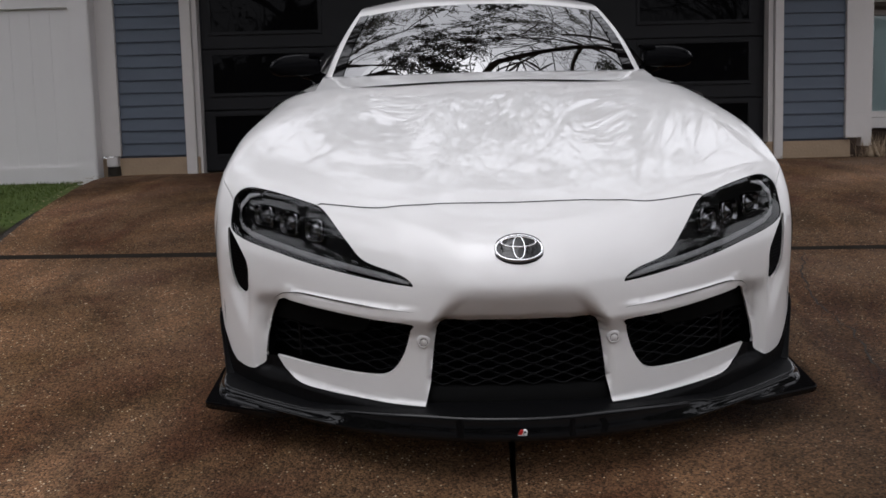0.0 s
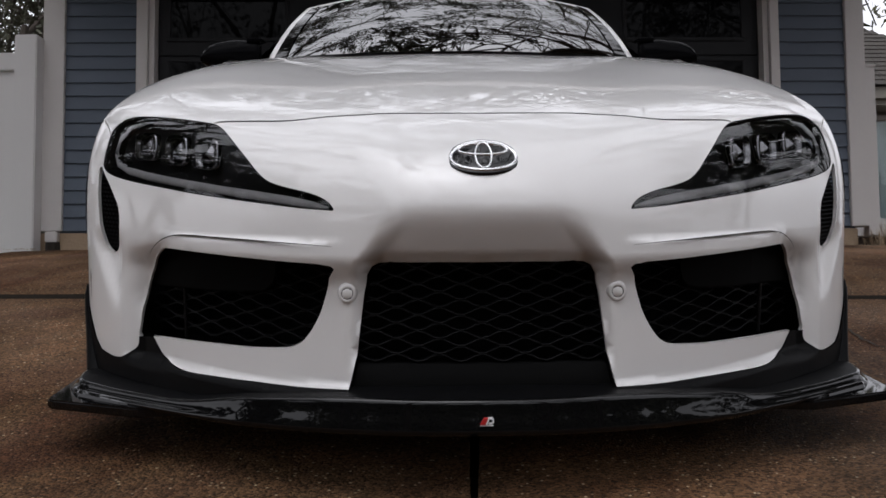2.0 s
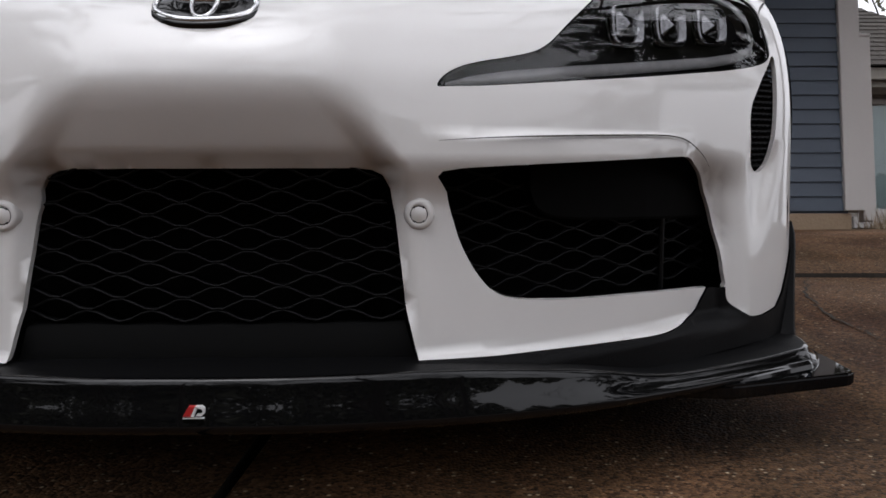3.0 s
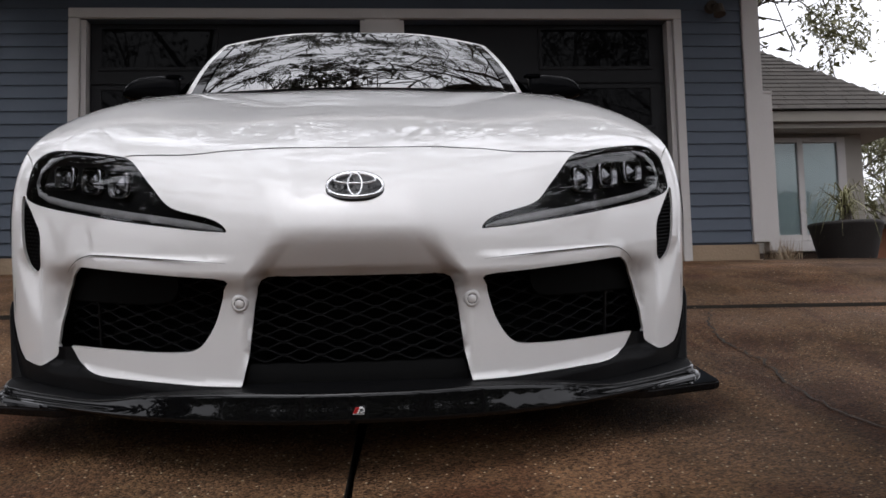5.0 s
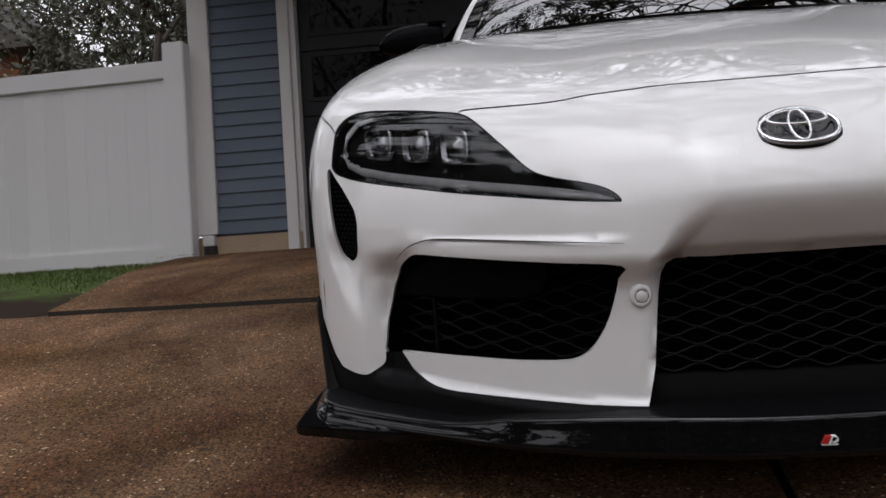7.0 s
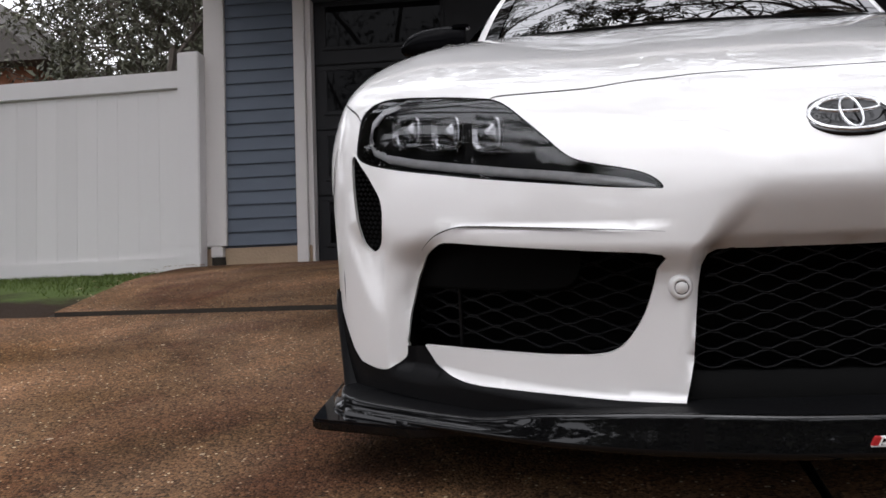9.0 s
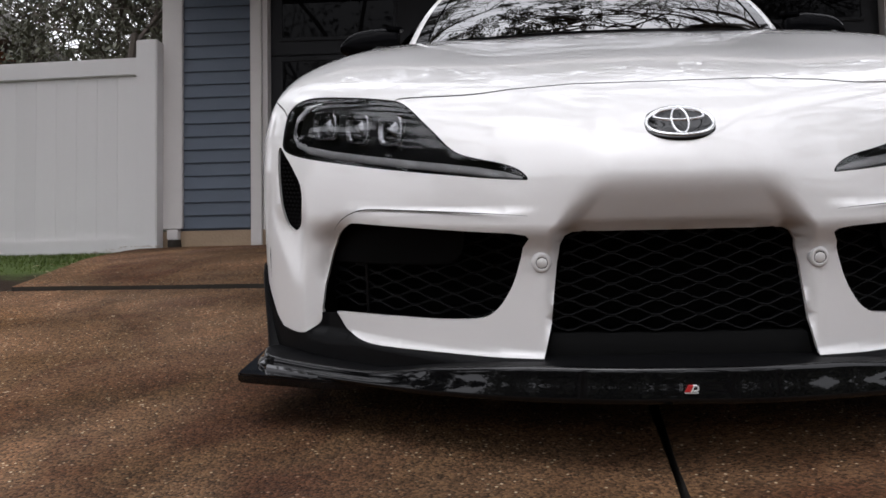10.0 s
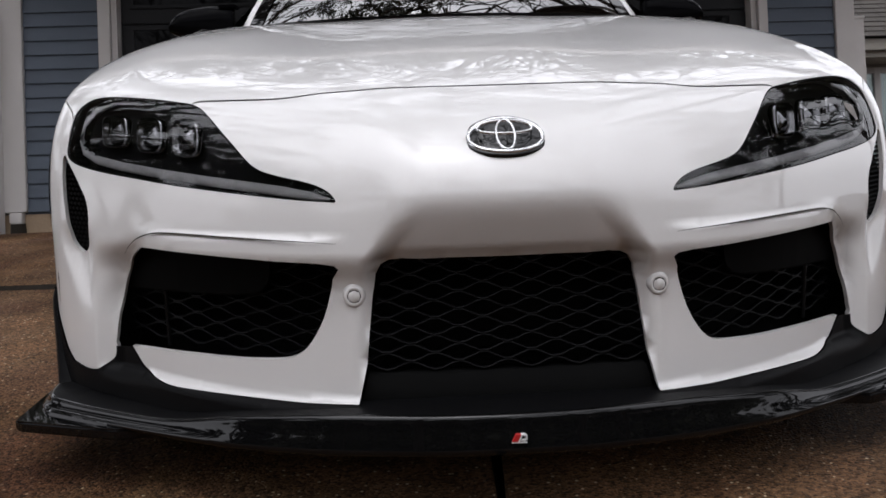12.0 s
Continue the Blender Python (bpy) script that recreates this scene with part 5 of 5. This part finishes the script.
# ---------- splitter
lip_top = curve([0, .28, .48, .65, .8, .93], [.205, .200, .182, .152, .148, .152])
lip_path = curve([0, .1, .28, .48, .65, .80, .895], [.050, .058, .095, .168, .268, .365, .428])
path = [(x, float(lip_path(x))) for x in np.linspace(0, .895, 40)] + [(.912, .455), (.922, .50), (.926, .60), (.926, .68)]
bm = bmesh.new()
rows = []
full = [(-x, y) for x, y in path[:0:-1]] + path
for i, (x, y) in enumerate(full):
    a, b = full[max(i - 1, 0)], full[min(i + 1, len(full) - 1)]
    tx, ty = b[0] - a[0], b[1] - a[1]
    l = math.hypot(tx, ty)
    nx, ny = -ty / l, tx / l          # inward
    e = min(1, abs(x) / .9)
    top = float(lip_top(abs(x)))
    low = .138 - .022 * e
    prof = [(.12, top + .003), (.016, top + .0005), (.009, top), (.004, top - .0015), (.0012, top - .005), (.0005, top - .010), (-.008, (top + low) / 2), (-.014, low + .014), (-.0155, low + .008), (-.012, low + .002), (.001, low + .0004), (.007, low), (.30, low + .004)]
    rows.append([bm.verts.new((x + nx * o, y + ny * o, z)) for o, z in prof])
for a, b in zip(rows, rows[1:]):
    for k in range(len(a) - 1):
        bm.faces.new((a[k], b[k], b[k + 1], a[k + 1])).material_index = 1 if k < 2 else 0
bmesh.ops.recalc_face_normals(bm, faces=bm.faces)
splitter = part("splitter", bm, [M_GLOSS, M_SATIN], car, "gloss black front splitter", smooth=True)

for side in (1, -1):
    plan = [(.640, .300), (.735, .292), (.945, .378), (.957, .388), (.960, .402), (.956, .66), (.70, .66)]
    bm = bmesh.new()
    tp = [bm.verts.new((x * side, y, .128 - .02 * (x - .64))) for x, y in plan]
    bt = [bm.verts.new((x * side, y, .106 - .02 * (x - .64))) for x, y in plan]
    bm.faces.new(tp)
    bm.faces.new(bt[::-1])
    for i in range(len(plan)):
        j = (i + 1) % len(plan)
        bm.faces.new((tp[i], tp[j], bt[j], bt[i]))
    bmesh.ops.recalc_face_normals(bm, faces=bm.faces)
    bmesh.ops.bevel(bm, geom=list(bm.edges), offset=.004, segments=2, affect="EDGES")
    part("splitter_wing", bm, M_GLOSS, car, "gloss black splitter end plate")
    # stepped ledge above the wing
    bm = bmesh.new()
    led = [(x, y) for x, y in path if x > .70]
    prev = None
    for x, y in led:
        g = min(1, (x - .69) / .08)
        cur = [bm.verts.new((x * side, y + o, z)) for o, z in ((-.026 * g, .122), (-.022 * g, .130), (-.010 * g, .1335), (-.006, .1345), (.01, .136))]
        if prev:
            for k in range(4):
                bm.faces.new((prev[k], cur[k], cur[k + 1], prev[k + 1]))
        prev = cur
    bmesh.ops.recalc_face_normals(bm, faces=bm.faces)
    part("splitter_ledge", bm, M_GLOSS, car)

# upright black fins at the outer ends of the splitter
for side in (1, -1):
    bm = bmesh.new()
    rows = []
    for v in np.linspace(0, 1, 12):
        z = .125 + .215 * v
        y0, y1 = .510 + .10 * v ** .8, .77 - .05 * v
        x = .900 + .030 * v
        tip = .55 + .45 * math.sqrt(max(0, 1 - ((v - .75) / .25) ** 2)) if v > .75 else 1
        y1 = y0 + (y1 - y0) * tip
        out = .018 * tip
        rows.append([(s2 * side, yy, z) for s2, yy in ((x - .02, y0 + .012), (x + out * .5, y0), (x + out, y0 + .012), (x + out + .006, (y0 + y1) / 2), (x + out, y1), (x - .03, y1 + .01))])
    bm = loft(rows)
    part("splitter_fin", bm, M_SATIN, car, "textured black upright fin", smooth=True)

# small maker's tag on the lip
tag = empty("splitter_tag", Matrix.Identity(4))
tag.parent = car
tagged(tag, "small red and white printed tag")


def tag_shape(name, pts, material):
    bm = bmesh.new()
    pts = [(.6 * x, .168 + .6 * (z - .168)) for x, z in pts]
    f = [bm.verts.new((x, float(lip_path(abs(x))) - .0155, z)) for x, z in pts]
    b = [bm.verts.new((x, float(lip_path(abs(x))) - .003, z)) for x, z in pts]
    bm.faces.new(f)
    for i in range(len(pts)):
        j = (i + 1) % len(pts)
        bm.faces.new((f[j], f[i], b[i], b[j]))
    bmesh.ops.recalc_face_normals(bm, faces=bm.faces)
    part(name, bm, material, tag)


tag_shape("tag_wedge", [(-.022, .160), (-.006, .160), (.003, .180), (-.010, .180)], M_RED)
tag_shape("tag_stroke", [(-.006, .160), (.000, .160), (.008, .180), (.003, .180)], M_PALE)
tag_shape("tag_bow", [(.004, .161), (.015, .161), (.021, .166), (.021, .175), (.015, .180), (.008, .180), (.010, .176), (.0145, .176), (.017, .173), (.017, .168), (.0135, .165), (.006, .165)], M_PALE)
tag_shape("tag_bar", [(-.022, .1555), (.020, .1555), (.020, .1575), (-.022, .1575)], M_PALE)

# ---------- rest of the body
wide = curve([1.4, 1.8, 2.4, 3.0, 3.4, 3.9, 4.2, 4.38], [.945, .91, .885, .91, .93, .90, .82, .74])
belt = curve([1.4, 1.6, 2.0, 2.8, 3.4, 4.0, 4.38], [.952, .950, .94, .93, .97, .96, .90])
rows = []
for y in np.linspace(1.46, 4.38, 40):
    w, h = float(wide(y)), float(belt(y))
    mid_z = min(h + .004, .925 + .05 * max(0, y - 1.9))
    prof = [(0, mid_z), (.3, mid_z), (.55, mid_z), (w - .2, h - .004), (w - .09, h - .05), (w - .03, h - .13), (w - .005, h - .25), (w, .5), (w - .02, .36), (w - .01, .22), (w - .05, .14), (.3, .13), (0, .13)]
    if y > 4.3:
        prof = [(x * .985, .5 + (z - .5) * .93) for x, z in prof]
    rows.append([(x, y, z) for x, z in prof] + [(-x, y, z) for x, z in prof[::-1]])
bm = loft(rows)
bm.verts.ensure_lookup_table()
bm.faces.new([bm.verts[i] for i in range(len(bm.verts) - 26, len(bm.verts))])
part("rear_body", bm, M_PAINT, car, "pearl white doors, flanks and tail", smooth=True)

base_y = curve([0, .3, .6, .70], [1.65, 1.67, 1.75, 1.81])
head_y = curve([0, .3, .53, .60], [2.06, 2.075, 2.13, 2.17])


def screen_at(u, v):
    """Windscreen: u across from -1 to 1, v from cowl to roof."""
    xb, xt = .665 * u, .545 * u
    pb = np.array([xb, float(base_y(abs(xb))), .982 - .045 * u * u])
    pt = np.array([xt, float(head_y(abs(xt))), 1.248 - .050 * abs(u) ** 2.4])
    p = pb + (pt - pb) * v
    return p + np.array([0, -.02, .02]) * math.sin(math.pi * v)


part("windscreen", loft([[tuple(screen_at(u, v)) for v in np.linspace(0, 1, 10)] for u in np.linspace(-1, 1, 25)]), M_WINDSCREEN, car, "raked windscreen glass", smooth=True)
for s in (1, -1):
    part("pillar", loft([[tuple(screen_at(s * (1 + .0), v)), tuple(screen_at(s * 1.035, v) + np.array([0, -.004, .006])), tuple(screen_at(s * 1.06, v) + np.array([0, .02, -.006])), tuple(screen_at(s * 1.08, v) + np.array([0, .06, -.02]))] for v in np.linspace(0, 1.02, 10)]), M_PAINT, car, "white windscreen pillar", smooth=True)
    part("screen_edge", loft([[tuple(screen_at(s * .925, v) + np.array([0, -.002, .003])), tuple(screen_at(s * 1.002, v) + np.array([0, -.002, .003]))] for v in np.linspace(0, 1, 10)]), M_GLOSS, car, "black printed screen edge", smooth=True)
roof_z = curve([2.06, 2.4, 2.7, 3.2, 3.8, 4.2], [1.248, 1.282, 1.275, 1.205, 1.06, .97])
rows = []
for v in np.linspace(0, 1, 22):
    row = []
    for u in np.linspace(-1, 1, 25):
        xt = .56 * u
        y = float(head_y(abs(xt))) + v * (4.2 - float(head_y(abs(xt))))
        z = float(roof_z(y)) - .050 * abs(u) ** 2.4 + .005 * math.exp(-((abs(u) - .5) / .25) ** 2) - .012
        row.append((xt * (1.0 - .25 * v), y, z + .012 - (.006 if v == 0 else 0)))
    rows.append(row)
rows.insert(0, [(x, y + .004, z - .022) for x, y, z in rows[0]])
rows.insert(1, [(x, y - .003, z - .010) for x, y, z in rows[1]])
part("roof", loft(rows), M_PAINT, car, "pearl white double-bubble roof", smooth=True)
for s in (1, -1):
    rows = []
    for v in np.linspace(0, 1, 20):
        y = 1.88 + v * 2.24
        t = float(roof_z(max(y, 2.1))) - .058
        hi = min(t, .95 + (y - 1.82) * .78)
        rows.append([(s * (.75 - .05 * v), y, .93), (s * (.75 - .05 * v - .70 * (hi - .93)), y, hi)])
    part("side_window", loft(rows), M_GLOSS, car, "dark side glass", smooth=True)
rows = []
for x in np.linspace(-.69, .69, 41):
    end = float(base_y(abs(x))) - .012
    row = [(x, y, float(top_z(x, y)) - .0015) for y in np.linspace(1.455, end, 9)]
    rows.append(row + [(x, end + .002, row[-1][2] - .012)])
part("hood_tail", loft(rows), M_PAINT, car, "pearl white rear edge of the hood", smooth=True)
part("cowl", loft([[(x, float(base_y(abs(x))) - .075, .957 - .03 * (x / .7) ** 2), (x, float(base_y(abs(x))) + .03, .962 - .045 * (x / .665) ** 2)] for x in np.linspace(-.72, .72, 20)]), M_SATIN, car, "black cowl below the windscreen", smooth=True)
part("dashboard", loft([[(x, 1.62, .93), (x, 1.9, .955), (x, 2.1, .88), (x, 2.15, .6)] for x in np.linspace(-.62, .62, 8)]), M_SATIN, car, "black dashboard", smooth=True)
for x in (-.36, .36):
    bm = box(x - .24, x + .24, 2.45, 2.62, .5, 1.06, .05)
    part("seat_back", bm, M_SATIN, car)
# added panel that keeps daylight from showing through the open cabin
part("cabin_light_block", box(-.62, .62, 2.72, 2.76, .5, 1.20, .02), M_VOID, car, "dark panel added behind the seats to block light through the cabin")
bm = bmesh.new()
tube(bm, [(.36 + .17 * math.cos(a), 2.02 + .05 * math.sin(a), .92 + .16 * math.sin(a)) for a in np.linspace(0, math.tau, 22)], [.014] * 22, 7, cap=False)
part("steering_wheel", bm, M_SATIN, car)

for s in (1, -1):
    mirror = empty("door_mirror", Matrix.Identity(4))
    mirror.parent = car
    tagged(mirror, "gloss black door mirror")
    rows = []
    for i in range(13):
        t = i / 12
        x = .715 + .235 * t
        r = .80 + .20 * min(1, t / .3) if t < .62 else max(.12, (1 - ((t - .62) / .40) ** 2.6) ** .5)
        zc, yc = 1.005 + .022 * t - .03 * t * t, 1.93 + .06 * t
        ring = []
        for k in range(14):
            a = k * math.tau / 14
            ca, sa = math.cos(a), math.sin(a)
            ring.append((s * x, yc - .085 * r * max(abs(ca) ** .7 * (1 if ca > 0 else -1), -.25), zc + .055 * r * abs(sa) ** .62 * (1.0 if sa > 0 else -.9) - .014 * t * (sa > 0)))
        rows.append(ring + ring[:1])
    bm = loft(rows)
    bmesh.ops.holes_fill(bm, edges=bm.edges, sides=0)
    part("mirror_shell", bm, M_PIANO, mirror, smooth=True)
    bm = bmesh.new()
    tube(bm, [(s * .70, 1.92, .93), (s * .745, 1.93, .962), (s * .80, 1.945, .972)], [.035, .028, .024], 8)
    part("mirror_arm", bm, M_PIANO, mirror, smooth=True)
    part("mirror_fin", box(*sorted((s * .70, s * .76)), 1.87, 1.96, 1.045, 1.058, .004), M_PIANO, mirror)


def wheel(x, y, s):
    w = empty("wheel", Matrix.Translation((x, y, .33)))
    w.parent = car
    prof = [(.24, .10), (.30, .115), (.325, .10), (.33, .06), (.33, -.06), (.325, -.10), (.30, -.115), (.24, -.10)]
    part("tyre", loft([[(o, r * math.cos(a), r * math.sin(a)) for r, o in prof] for a in np.linspace(0, math.tau, 41)]), M_RUBBER, w, smooth=True)
    prof = [(.24, .10), (.225, .085), (.22, 0), (.23, -.10)]
    part("rim", loft([[(o * s, r * math.cos(a), r * math.sin(a)) for r, o in prof] for a in np.linspace(0, math.tau, 41)]), M_RIM, w, smooth=True)
    for k in range(10):
        a = k * math.tau / 10
        bm = bmesh.new()
        tube(bm, [(s * .075, .03 * math.cos(a), .03 * math.sin(a)), (s * .06, .13 * math.cos(a), .13 * math.sin(a)), (s * .08, .232 * math.cos(a), .232 * math.sin(a))], [.024, .015, .018], 6)
        part("spoke", bm, M_RIM, w)
    return w


for x, y in ((.775, .95), (.80, 3.42)):
    for s in (1, -1):
        wheel(x * s, y, s)
for s in (1, -1):
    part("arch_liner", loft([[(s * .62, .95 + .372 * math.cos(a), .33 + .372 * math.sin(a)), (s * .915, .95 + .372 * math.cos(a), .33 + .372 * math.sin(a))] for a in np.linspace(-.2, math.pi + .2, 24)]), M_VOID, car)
    # rear wheel opening's shade drawn as a flat dark ring and disc
    part("arch_shade_rim", loft([[(s * (float(wide(3.42)) + .002), 3.42 + r * math.cos(a), .33 + r * math.sin(a)) for r in (.34, .365)] for a in np.linspace(-.35, math.pi + .35, 30)]), M_VOID, car)
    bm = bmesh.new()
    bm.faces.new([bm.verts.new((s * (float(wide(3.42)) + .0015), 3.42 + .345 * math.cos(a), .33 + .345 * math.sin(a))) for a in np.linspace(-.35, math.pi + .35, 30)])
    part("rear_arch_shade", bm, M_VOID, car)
part("floor_pan", box(-.66, .66, .62, 4.1, .13, .17), M_VOID, car)
